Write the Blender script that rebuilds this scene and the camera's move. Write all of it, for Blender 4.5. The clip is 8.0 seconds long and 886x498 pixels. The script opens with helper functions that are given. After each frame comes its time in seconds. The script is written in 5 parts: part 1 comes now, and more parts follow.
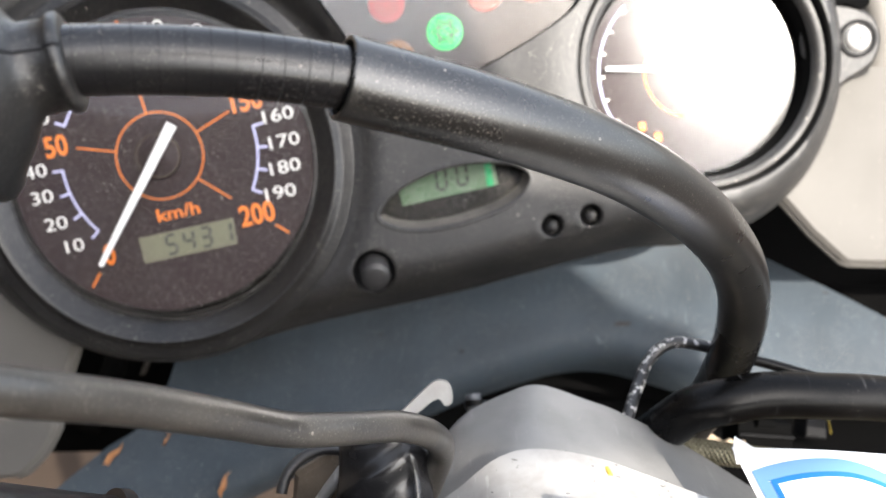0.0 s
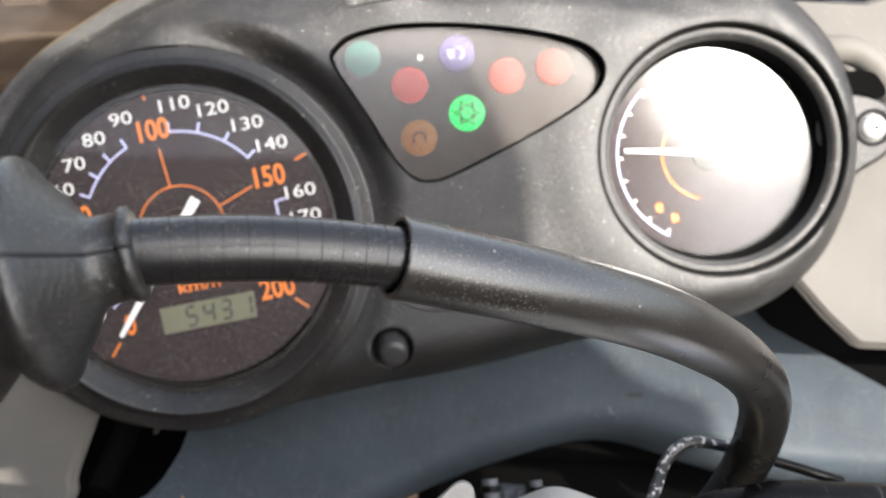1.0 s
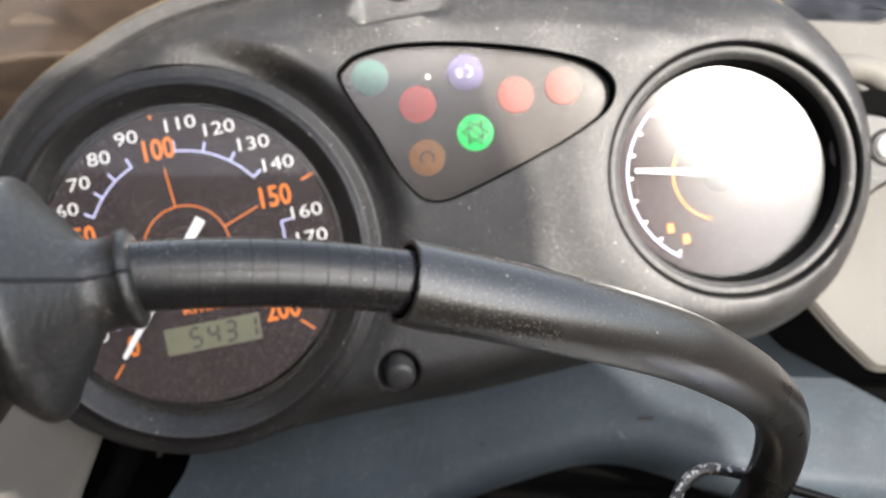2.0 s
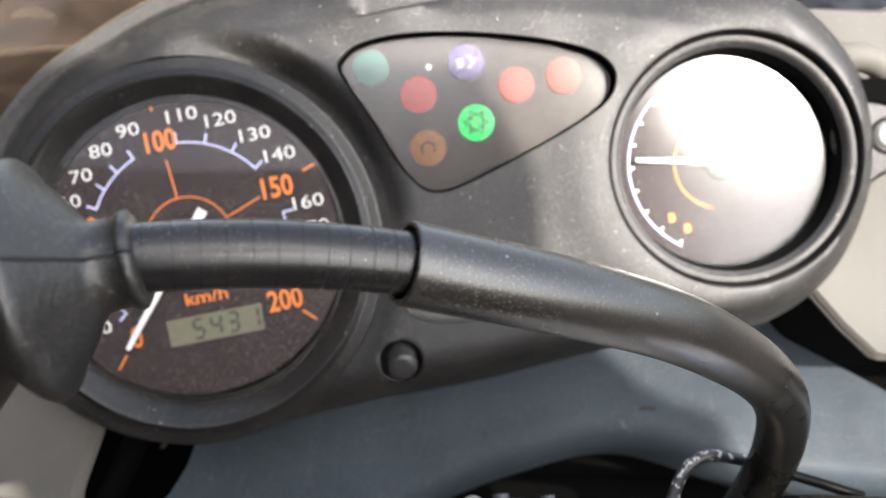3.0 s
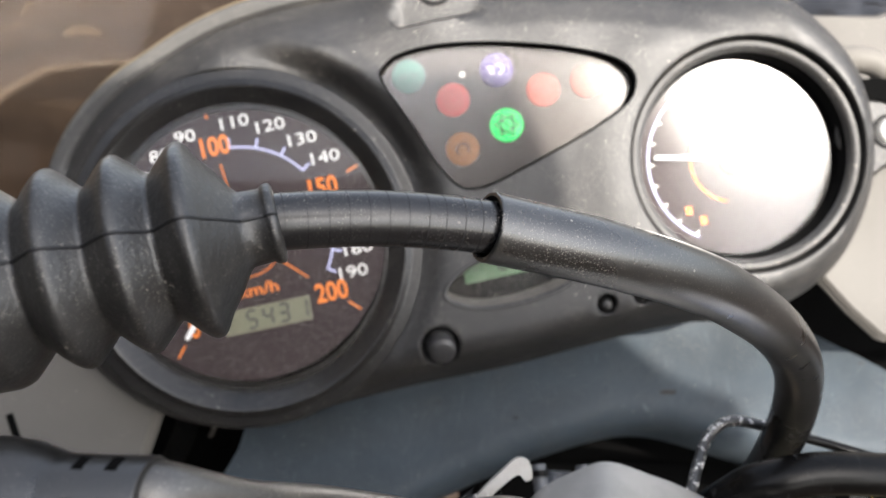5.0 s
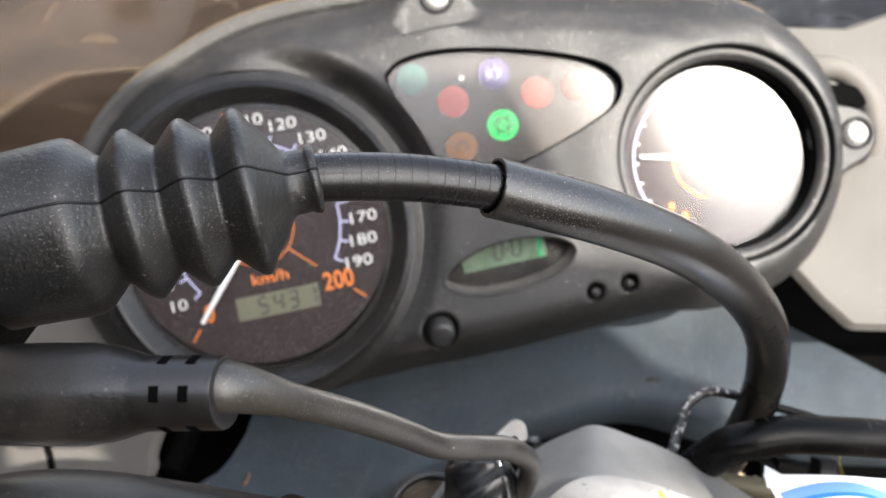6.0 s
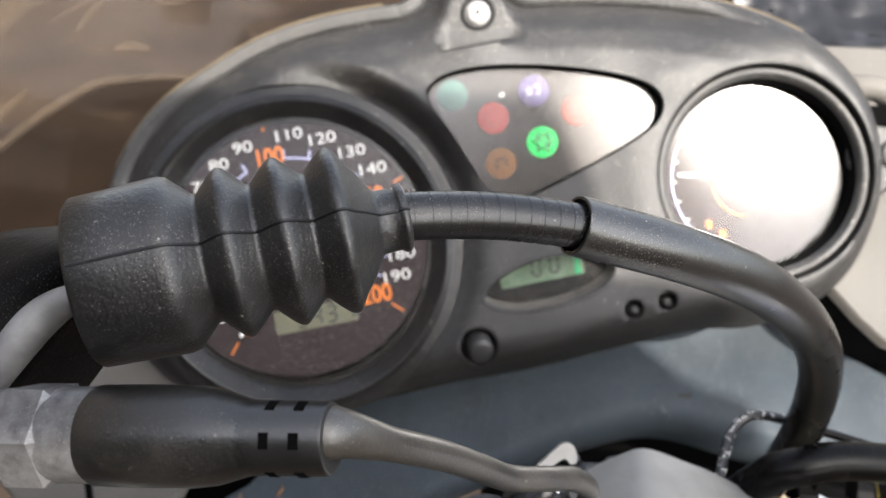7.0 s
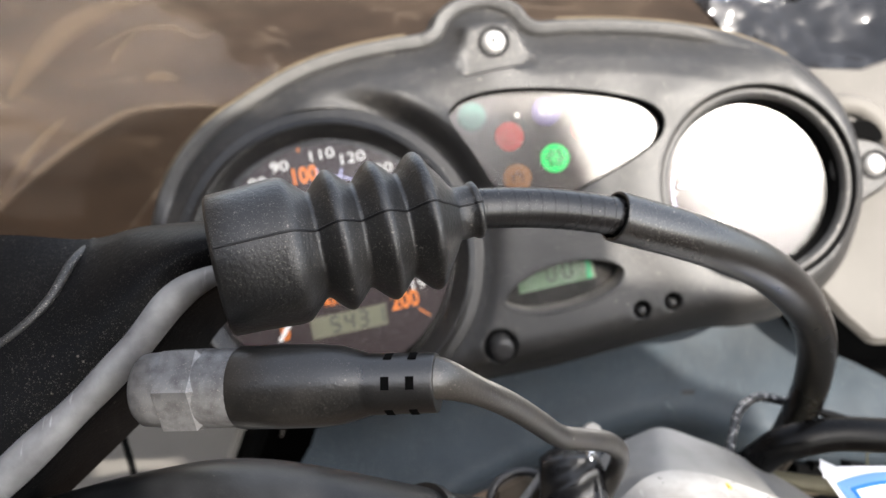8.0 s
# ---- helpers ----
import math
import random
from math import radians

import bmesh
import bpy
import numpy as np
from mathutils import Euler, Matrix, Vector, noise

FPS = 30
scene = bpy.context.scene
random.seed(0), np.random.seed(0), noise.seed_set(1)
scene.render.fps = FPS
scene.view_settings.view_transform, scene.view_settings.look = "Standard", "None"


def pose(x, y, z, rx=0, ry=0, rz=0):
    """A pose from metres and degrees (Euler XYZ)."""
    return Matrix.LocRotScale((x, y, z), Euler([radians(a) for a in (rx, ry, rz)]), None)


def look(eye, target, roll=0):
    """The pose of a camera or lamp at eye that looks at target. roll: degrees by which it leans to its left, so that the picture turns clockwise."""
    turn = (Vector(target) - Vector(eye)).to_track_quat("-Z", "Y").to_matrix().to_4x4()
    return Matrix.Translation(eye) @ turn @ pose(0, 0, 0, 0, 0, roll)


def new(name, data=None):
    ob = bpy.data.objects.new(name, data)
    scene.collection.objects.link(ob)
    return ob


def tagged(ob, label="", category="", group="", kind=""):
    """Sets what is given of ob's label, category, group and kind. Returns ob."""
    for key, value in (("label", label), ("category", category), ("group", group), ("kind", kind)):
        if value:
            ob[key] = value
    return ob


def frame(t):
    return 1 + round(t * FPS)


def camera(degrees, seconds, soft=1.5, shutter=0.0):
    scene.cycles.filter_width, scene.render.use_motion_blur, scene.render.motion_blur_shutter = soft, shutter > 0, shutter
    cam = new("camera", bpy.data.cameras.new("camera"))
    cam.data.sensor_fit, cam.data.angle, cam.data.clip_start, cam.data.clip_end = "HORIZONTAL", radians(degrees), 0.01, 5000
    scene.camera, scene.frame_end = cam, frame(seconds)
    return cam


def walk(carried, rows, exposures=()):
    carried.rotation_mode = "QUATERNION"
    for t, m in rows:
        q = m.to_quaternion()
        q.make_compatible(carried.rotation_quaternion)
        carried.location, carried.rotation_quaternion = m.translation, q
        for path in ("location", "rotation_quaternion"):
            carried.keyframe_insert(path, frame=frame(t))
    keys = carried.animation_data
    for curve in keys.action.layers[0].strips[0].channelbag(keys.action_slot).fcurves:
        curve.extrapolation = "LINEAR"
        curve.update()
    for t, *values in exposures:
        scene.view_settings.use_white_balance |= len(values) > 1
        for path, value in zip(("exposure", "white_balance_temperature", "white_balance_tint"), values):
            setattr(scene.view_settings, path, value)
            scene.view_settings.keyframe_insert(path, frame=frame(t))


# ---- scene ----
from mathutils import geometry

# A motorcycle's instrument cluster, seen over the clutch cable from the saddle.
# RIDER is the frame of the first view: x right, y ahead, z up; the view looks down onto the bars.
cam = camera(54.0, 8.0)
cam.data.dof.use_dof, cam.data.dof.focus_distance, cam.data.dof.aperture_fstop = True, 0.108, 35.0
EYE, TILT = 1.25, -38.0
RIDER = pose(0, 0, EYE, TILT, 0, 0)
PATH = [
    (0.0, (0.0006, -0.0011, -0.00104), (-0.00399, 0.99997, 0.00686), 0.25),
    (0.2, (-0.00181, -0.00189, 0.00449), (-0.0014, 1.0, 0.00071), 0.64),
    (0.5, (-0.00263, -0.0019, 0.0045), (-0.0019, 0.99999, 0.00379), 0.94),
    (0.8, (0.00037, -0.00583, 0.01141), (-0.00826, 0.99988, 0.01292), 1.19),
    (1.0, (-0.00422, -0.00368, 0.01422), (-0.00392, 0.9997, 0.02413), 1.41),
    (1.5, (-0.00349, -0.00173, 0.01492), (-0.01167, 0.999, 0.04325), 1.82),
    (1.7, (-0.00484, -0.00124, 0.01504), (-0.01165, 0.99888, 0.04581), 1.70),
    (2.8, (-0.00378, 0.00029, 0.01377), (-0.01391, 0.99899, 0.04274), 1.29),
    (3.0, (-0.0044, -0.00106, 0.01342), (-0.01427, 0.99907, 0.04064), 1.26),
    (3.5, (-0.00471, -0.00001, 0.01308), (-0.02001, 0.99915, 0.03594), 1.03),
    (4.0, (-0.00978, -0.00172, 0.01222), (-0.01941, 0.99913, 0.03704), 1.32),
    (4.5, (-0.01073, -0.00498, 0.00811), (-0.02142, 0.99899, 0.03944), 0.80),
    (4.7, (-0.01082, -0.00946, 0.00803), (-0.02231, 0.99874, 0.04495), 0.47),
    (5.8, (-0.01665, -0.03313, 0.00032), (-0.00787, 0.99684, 0.07898), 0.72),
    (6.0, (-0.01459, -0.03351, -0.00188), (-0.00773, 0.99677, 0.0799), 0.71),
    (6.5, (-0.01363, -0.03346, -0.00788), (-0.0061, 0.99684, 0.07915), 0.78),
    (6.8, (-0.0213, -0.03397, -0.00316), (-0.00719, 0.997, 0.07702), 1.21),
    (7.0, (-0.02533, -0.03444, 0.00302), (-0.0084, 0.99699, 0.07706), 1.38),
    (7.5, (-0.02442, -0.03448, 0.00373), (-0.0136, 0.99624, 0.08561), 1.28),
    (7.8, (-0.03082, -0.04295, 0.00423), (-0.0065, 0.99548, 0.09478), 0.98),
    (8.0, (-0.03742, -0.05493, -0.00486), (0.01157, 0.99388, 0.10987), 0.34),
]
walk(cam, [(t, RIDER @ look(eye, Vector(eye) + Vector(ahead), roll)) for t, eye, ahead, roll in PATH],
     [(0.0, 2.12), (0.6, 2.1), (1.1, 1.94), (2.0, 1.91), (4.0, 1.94), (4.6, 1.98), (5.9, 1.88), (6.5, 1.84), (8.0, 1.92)])

# ---- daylight: clear sky, sun behind the rider's right shoulder
TO_SUN = (RIDER.to_3x3() @ Vector((0.38, -0.915, 0.14))).normalized()
SUN_UP = math.asin(TO_SUN.z)
SUN_ROUND = math.atan2(TO_SUN.x, TO_SUN.y)
world = bpy.data.worlds.new("sky")
scene.world = world
world.use_nodes = True
sky = world.node_tree.nodes.new("ShaderNodeTexSky")
sky.sky_type, sky.sun_disc, sky.sun_elevation, sky.sun_rotation = "NISHITA", False, SUN_UP, SUN_ROUND
sky.dust_density = 2.5
back = world.node_tree.nodes["Background"]
back.inputs["Strength"].default_value = 0.17
pale = world.node_tree.nodes.new("ShaderNodeHueSaturation")
pale.inputs["Saturation"].default_value = 0.45
world.node_tree.links.new(sky.outputs[0], pale.inputs["Color"])
world.node_tree.links.new(pale.outputs[0], back.inputs["Color"])
sun = new("sun", bpy.data.lights.new("sun", "SUN"))
sun.data.energy, sun.data.angle, sun.data.color = 3.1, radians(0.5), (1.0, 0.93, 0.84)
sun.matrix_world = look(TO_SUN * 20, (0, 0, 0))

# ---- materials
def material(name, color, rough=0.5, metal=0.0, grain=(0, 0.0), dust=0.0, dust_color=(0.42, 0.38, 0.33), blotch=0.0, blotch_scale=40.0,
             blotch_color=None, blotch_range=(0.42, 0.68), coat=0.0, ior=1.5, scratches=0.0, shine=0.5):
    """A surface with fine relief (grain: per metre, strength), dust specks and broad blotches."""
    m = bpy.data.materials.new(name)
    m.use_nodes = True
    nodes, links = m.node_tree.nodes, m.node_tree.links
    b = nodes["Principled BSDF"]
    b.inputs["Metallic"].default_value, b.inputs["IOR"].default_value = metal, ior
    b.inputs["Coat Weight"].default_value, b.inputs["Specular IOR Level"].default_value = coat, shine
    place = nodes.new("ShaderNodeTexCoord").outputs["Object"]

    def noise_at(scale, detail=3.0, rough_in=0.55):
        n = nodes.new("ShaderNodeTexNoise")
        n.inputs["Scale"].default_value, n.inputs["Detail"].default_value = scale, detail
        n.inputs["Roughness"].default_value = rough_in
        links.new(place, n.inputs["Vector"])
        return n.outputs["Fac"]

    def ramp(fac, lo, hi, a=0.0, z=1.0):
        r = nodes.new("ShaderNodeMapRange")
        r.inputs["From Min"].default_value, r.inputs["From Max"].default_value = lo, hi
        r.inputs["To Min"].default_value, r.inputs["To Max"].default_value = a, z
        links.new(fac, r.inputs["Value"])
        return r.outputs["Result"]

    def mix(fac, a, z):
        x = nodes.new("ShaderNodeMix")
        x.data_type = "RGBA"
        for sock, v in ((x.inputs["Factor"], fac), (x.inputs["A"], a), (x.inputs["B"], z)):
            if isinstance(v, bpy.types.NodeSocket):
                links.new(v, sock)
            else:
                sock.default_value = v
        return x.outputs["Result"]

    def times(a, z):
        x = nodes.new("ShaderNodeMath")
        x.operation = "MULTIPLY"
        for sock, v in ((x.inputs[0], a), (x.inputs[1], z)):
            if isinstance(v, bpy.types.NodeSocket):
                links.new(v, sock)
            else:
                sock.default_value = v
        return x.outputs[0]

    col = (*color, 1.0)
    broad = noise_at(blotch_scale, 5.0)
    other = blotch_color or tuple(c * 0.55 for c in color)
    col = mix(times(ramp(broad, *blotch_range), blotch), col, (*other, 1.0))
    rough_out = ramp(broad, 0.3, 0.7, max(rough - 0.07, 0.03), min(rough + 0.07, 1.0))
    if dust:
        specks = ramp(noise_at(5200.0, 1.0), 0.64, 0.7)
        large = ramp(noise_at(1900.0, 2.0), 0.695, 0.735)
        film = ramp(noise_at(55.0, 4.0), 0.35, 0.75, 0.0, 0.02)
        both = nodes.new("ShaderNodeMath")
        both.operation = "MAXIMUM"
        links.new(specks, both.inputs[0])
        links.new(large, both.inputs[1])
        both2 = nodes.new("ShaderNodeMath")
        both2.operation = "MAXIMUM"
        links.new(times(both.outputs[0], times(ramp(noise_at(120.0, 2.0), 0.35, 0.7, 0.3, 1.0), 0.9)), both2.inputs[0])
        links.new(film, both2.inputs[1])
        col = mix(times(both2.outputs[0], dust), col, (*dust_color, 1.0))
        # single grains of grit, of many sizes
        cells, less = nodes.new("ShaderNodeTexVoronoi"), nodes.new("ShaderNodeMath")
        cells.inputs["Scale"].default_value, less.operation = 620.0, "LESS_THAN"
        links.new(place, cells.inputs["Vector"])
        links.new(cells.outputs["Distance"], less.inputs[0])
        links.new(ramp(cells.outputs["Color"], 0.45, 0.95, 0.0, 0.13), less.inputs[1])
        col = mix(times(less.outputs[0], min(1.0, dust * 1.2)), col, (*dust_color, 1.0))
    if scratches:
        w = nodes.new("ShaderNodeTexNoise")
        w.inputs["Scale"].default_value, w.inputs["Detail"].default_value = 1.0, 2.0
        stretch = nodes.new("ShaderNodeMapping")
        stretch.inputs["Scale"].default_value = (900.0, 60.0, 200.0)
        stretch.inputs["Rotation"].default_value = (0.3, 0.5, 0.8)
        links.new(place, stretch.inputs["Vector"])
        links.new(stretch.outputs[0], w.inputs["Vector"])
        col = mix(times(ramp(w.outputs["Fac"], 0.66, 0.72), scratches), col, (*(min(1.0, c * 2.0 + 0.08) for c in color), 1.0))
    if isinstance(col, bpy.types.NodeSocket):
        links.new(col, b.inputs["Base Color"])
    links.new(rough_out, b.inputs["Roughness"])
    if grain[1]:
        bump = nodes.new("ShaderNodeBump")
        bump.inputs["Strength"].default_value, bump.inputs["Distance"].default_value = grain[1], 0.0001
        links.new(noise_at(grain[0], 2.0), bump.inputs["Height"])
        links.new(bump.outputs[0], b.inputs["Normal"])
    return m


def clear_cover(name, tint=(1, 1, 1), rough=0.06, haze=0.25, haze_part=0.5, ior=1.5, dust=0.0, painted_sheen=0.0, smears=0.0):
    """A thin clear plastic cover: see-through, with a sharp and a dusty, wider gloss on top."""
    m = bpy.data.materials.new(name)
    m.use_nodes = True
    nodes, links = m.node_tree.nodes, m.node_tree.links
    nodes.remove(nodes["Principled BSDF"])
    out = nodes["Material Output"]
    see, sharp, wide = nodes.new("ShaderNodeBsdfTransparent"), nodes.new("ShaderNodeBsdfGlossy"), nodes.new("ShaderNodeBsdfGlossy")
    see.inputs["Color"].default_value = (*tint, 1)
    sharp.inputs["Roughness"].default_value, wide.inputs["Roughness"].default_value = rough, haze
    wide.distribution = "BECKMANN"
    gloss, top = nodes.new("ShaderNodeMixShader"), nodes.new("ShaderNodeMixShader")
    fres = nodes.new("ShaderNodeFresnel")
    fres.inputs["IOR"].default_value = ior
    gloss.inputs[0].default_value = haze_part
    links.new(sharp.outputs[0], gloss.inputs[1])
    links.new(wide.outputs[0], gloss.inputs[2])
    links.new(fres.outputs[0], top.inputs[0])
    links.new(see.outputs[0], top.inputs[1])
    links.new(gloss.outputs[0], top.inputs[2])
    last = top.outputs[0]
    place = nodes.new("ShaderNodeTexCoord").outputs["Object"]

    def layer(under, scale, lo, hi, most, color, stretch=None, detail=1.0, warp=0.0):
        """Grains or smears of dirt, spread by noise, over what lies under them."""
        n, r = nodes.new("ShaderNodeTexNoise"), nodes.new("ShaderNodeMapRange")
        n.inputs["Scale"].default_value, n.inputs["Detail"].default_value, n.inputs["Distortion"].default_value = scale, detail, warp
        where = place
        if stretch:
            turn = nodes.new("ShaderNodeMapping")
            turn.inputs["Rotation"].default_value, turn.inputs["Scale"].default_value = stretch
            links.new(place, turn.inputs["Vector"])
            where = turn.outputs[0]
        links.new(where, n.inputs["Vector"])
        r.inputs["From Min"].default_value, r.inputs["From Max"].default_value, r.inputs["To Max"].default_value = lo, hi, most
        links.new(n.outputs["Fac"], r.inputs["Value"])
        d, over = nodes.new("ShaderNodeBsdfDiffuse"), nodes.new("ShaderNodeMixShader")
        d.inputs["Color"].default_value = (*color, 1)
        links.new(r.outputs["Result"], over.inputs[0])
        links.new(under, over.inputs[1])
        links.new(d.outputs[0], over.inputs[2])
        return over.outputs[0]

    if dust:
        last = layer(last, 5200.0, 0.655, 0.71, dust * 0.8, (0.5, 0.48, 0.45))
        last = layer(last, 2300.0, 0.735, 0.765, dust, (0.55, 0.51, 0.45))
    if smears:
        last = layer(last, 9.0, 0.42, 0.78, smears, (0.5, 0.38, 0.27), ((0.0, 0.9, 0.35), (1.0, 0.5, 2.6)), 4.0, 1.2)
        last = layer(last, 26.0, 0.58, 0.78, smears * 1.2, (0.55, 0.43, 0.32), ((0.0, 0.75, 0.2), (1.0, 0.5, 3.0)), 3.0, 2.0)
    # An even pale film stands in for the sky's veil reflected in the cover.
    if painted_sheen:
        d = nodes.new("ShaderNodeBsdfDiffuse")
        d.inputs["Color"].default_value = (0.5, 0.42, 0.34, 1)
        over = nodes.new("ShaderNodeMixShader")
        over.inputs[0].default_value = painted_sheen
        links.new(last, over.inputs[1])
        links.new(d.outputs[0], over.inputs[2])
        last = over.outputs[0]
    links.new(last, out.inputs["Surface"])
    return m


def glow(name, color, strength):
    m = material(name, tuple(c * 0.6 for c in color), 0.25)
    b = m.node_tree.nodes["Principled BSDF"]
    b.inputs["Emission Color"].default_value, b.inputs["Emission Strength"].default_value = (*color, 1), strength
    return m


SHELL = material("moulded black plastic", (0.0066, 0.0066, 0.0069), 0.55, grain=(1700, 0.75), dust=0.8, blotch=0.3, shine=0.62)
SHELL_SMOOTH = material("smooth black plastic", (0.005, 0.005, 0.0054), 0.34, grain=(2600, 0.4), dust=0.6, blotch=0.3, shine=0.4)
BLACK = material("matt black plastic", (0.006, 0.006, 0.0065), 0.75, grain=(1500, 0.3), dust=0.06, blotch=0.4, shine=0.2)
RUBBER = material("dusty black rubber", (0.0048, 0.0048, 0.005), 0.4, grain=(1700, 0.85), dust=0.36, blotch=0.75, blotch_scale=70, blotch_color=(0.0115, 0.0109, 0.0102), shine=0.6)
MOULDED = material("moulded dusty rubber", (0.0042, 0.0041, 0.004), 0.33, grain=(2200, 0.35), dust=0.12, blotch=0.7, blotch_scale=150, blotch_color=(0.011, 0.0098, 0.0087), shine=0.8)
SLEEVE = material("smooth black sleeve", (0.006, 0.006, 0.007), 0.24, grain=(1800, 0.1), dust=0.25, blotch=0.4)
HOSE = material("satin black hose", (0.0085, 0.0083, 0.008), 0.3, grain=(3200, 0.18), dust=0.32, blotch=0.5, blotch_scale=70, blotch_color=(0.014, 0.0125, 0.011), shine=0.9)
FLEX = material("greyed rubber cable", (0.021, 0.0187, 0.0165), 0.38, grain=(1600, 0.4), dust=0.4, blotch=0.6, blotch_scale=160, blotch_color=(0.05, 0.043, 0.034), shine=0.8)
GLOSS_BLACK = material("glossy black enamel", (0.006, 0.006, 0.0068), 0.27, dust=0.08, blotch=0.3, shine=0.5)
BAR = material("worn black bar enamel", (0.0045, 0.0047, 0.0051), 0.36, grain=(900, 0.4), dust=0.05, blotch=0.85, blotch_scale=90, blotch_color=(0.0145, 0.015, 0.0163), scratches=0.08, shine=0.36)
PERCH = material("black crackle enamel", (0.0028, 0.0028, 0.0032), 0.46, grain=(1100, 0.5), dust=0.16, blotch=0.3, shine=0.08)
BARE = material("worn bare aluminium", (0.24, 0.238, 0.238), 0.55, 0.35, grain=(900, 0.5), dust=0.1, blotch=0.9, blotch_scale=110, blotch_color=(0.1, 0.098, 0.098), scratches=0.3)
ZINC = material("oxidised zinc fitting", (0.15, 0.15, 0.154), 0.42, 0.5, grain=(900, 0.6), dust=0.4, blotch=0.85, blotch_scale=420, blotch_color=(0.06, 0.058, 0.059))
SILVER = material("silver painted casting", (0.22, 0.216, 0.208), 0.42, 0.3, grain=(2000, 0.2), dust=0.25, blotch=0.4, blotch_scale=90, scratches=0.1)
WORN_SILVER = material("scuffed pale silver casting", (0.31, 0.303, 0.292), 0.42, 0.25, grain=(1500, 0.3), dust=0.3, blotch=0.8, blotch_scale=160, blotch_color=(0.21, 0.2, 0.185), scratches=0.3)
CHROME = material("chrome", (0.75, 0.75, 0.76), 0.12, 1.0, grain=(900, 0.1), dust=0.1)
GLOSS_FAIRING = material("glossy black fairing", (0.01, 0.01, 0.011), 0.1, grain=(90, 1.0), dust=0.1)
STAIN = material("dark stain", (0.016, 0.0145, 0.013), 0.6, blotch=0.5, blotch_scale=600)
STEEL = material("zinc-plated screw", (0.75, 0.74, 0.72), 0.42, 0.6, grain=(2500, 0.3), blotch=0.3, blotch_scale=400)
COWL = material("blue-grey cowl plastic", (0.036, 0.047, 0.0575), 0.55, grain=(1800, 0.25), dust=0.45, blotch=0.6, blotch_scale=32, scratches=0.12, shine=0.14)
PANEL = material("dark grey fairing plastic", (0.1, 0.094, 0.086), 0.55, grain=(1700, 0.25), dust=0.2, blotch=0.25, blotch_scale=22, shine=0.15)
# Brighter copy of PANEL; the lug's sun glare is put into its colour.
LUG_GLARE = material("fairing plastic brightened for sun glare", (0.135, 0.127, 0.115), 0.55, grain=(1700, 0.25), dust=0.4, blotch=0.25, blotch_scale=22, shine=0.15)
CONNECTOR = material("blue-grey connector plastic", (0.04, 0.046, 0.056), 0.34, grain=(1500, 0.2), dust=0.3, blotch=0.4, blotch_scale=200)
# Near-black that stands in for deep shade in gaps and hollows.
SHADE_BLACK = material("near-black for shaded gaps", (0.002, 0.002, 0.002), 0.95, shine=0.05)
FACE = material("printed dial face", (0.0185, 0.0095, 0.0108), 0.65, dust=0.3, blotch=0.3, shine=0.3)
TELL_BACK = material("tell-tale backing", (0.015, 0.011, 0.011), 0.5, blotch=0.4, blotch_scale=80, shine=0.3)
WHITE_INK = material("white print", (0.78, 0.76, 0.72), 0.6)
ORANGE_INK = material("orange print", (0.74, 0.19, 0.02), 0.6)
LILAC_INK = material("pale violet print", (0.5, 0.5, 0.74), 0.6)
NEEDLE = material("white needle", (0.82, 0.81, 0.79), 0.45)
LCD = material("grey-green display", (0.145, 0.141, 0.094), 0.35, blotch=0.3, blotch_scale=90)
LCD_GREEN = material("green display", (0.135, 0.215, 0.135), 0.3, blotch=0.3, blotch_scale=90)
LCD_INK = material("display segment", (0.035, 0.045, 0.035), 0.4)
PAPER = material("white paper label", (0.82, 0.83, 0.85), 0.5, grain=(500, 0.2), blotch=0.1)
BLUE_INK = material("blue print", (0.01, 0.13, 0.5), 0.5)
DARK_INK = material("black print", (0.02, 0.02, 0.022), 0.5)
BRAID = material("braided steel hose", (0.19, 0.17, 0.11), 0.5, 0.4, grain=(700, 0.4), blotch=0.4)
LEAF = material("dry leaf", (0.36, 0.17, 0.07), 0.7, grain=(900, 0.5), blotch=0.5, blotch_scale=200)
EARTH = material("brown packed earth", (0.033, 0.0225, 0.0155), 0.95, grain=(60, 1.0), blotch=0.85, blotch_scale=2.6, blotch_color=(0.016, 0.011, 0.008), shine=0.2)
COVER = clear_cover("dusty clear cover", rough=0.03, haze=0.248, haze_part=0.95, ior=1.6, dust=0.4)
TELL_COVER = clear_cover("clear tell-tale cover", rough=0.03, haze=0.235, haze_part=0.95, ior=1.6, dust=0.3, painted_sheen=0.022)
PLAIN_COVER = clear_cover("clear cover", rough=0.03, haze=0.2, haze_part=0.1, ior=1.38, dust=0.75, painted_sheen=0.005)
SCREEN = clear_cover("smoked windscreen", tint=(0.72, 0.66, 0.6), rough=0.04, haze=0.15, haze_part=0.1, ior=1.2, dust=0.03, smears=0.085)
BAND = clear_cover("tint for the windscreen's dark zone", tint=(0.5, 0.48, 0.46), rough=0.3, haze=0.4, haze_part=0.5, ior=1.05)
REFLECTION_FILM = clear_cover("pale film for windscreen reflections", tint=(0.95, 0.93, 0.9), rough=0.4, haze=0.4, haze_part=0.5, ior=1.05, painted_sheen=0.022)
LENS_RED = material("red lens", (0.42, 0.03, 0.026), 0.6)
LENS_RED2 = material("dull red lens", (0.22, 0.045, 0.035), 0.6)
LENS_TEAL = material("teal lens", (0.022, 0.105, 0.088), 0.6)
LENS_VIOLET = material("violet lens", (0.075, 0.06, 0.17), 0.6)
LENS_AMBER = material("amber lens", (0.24, 0.09, 0.012), 0.6, blotch=0.7, blotch_scale=500)
LENS_GREEN = glow("lit green lens", (0.01, 0.6, 0.12), 0.37)
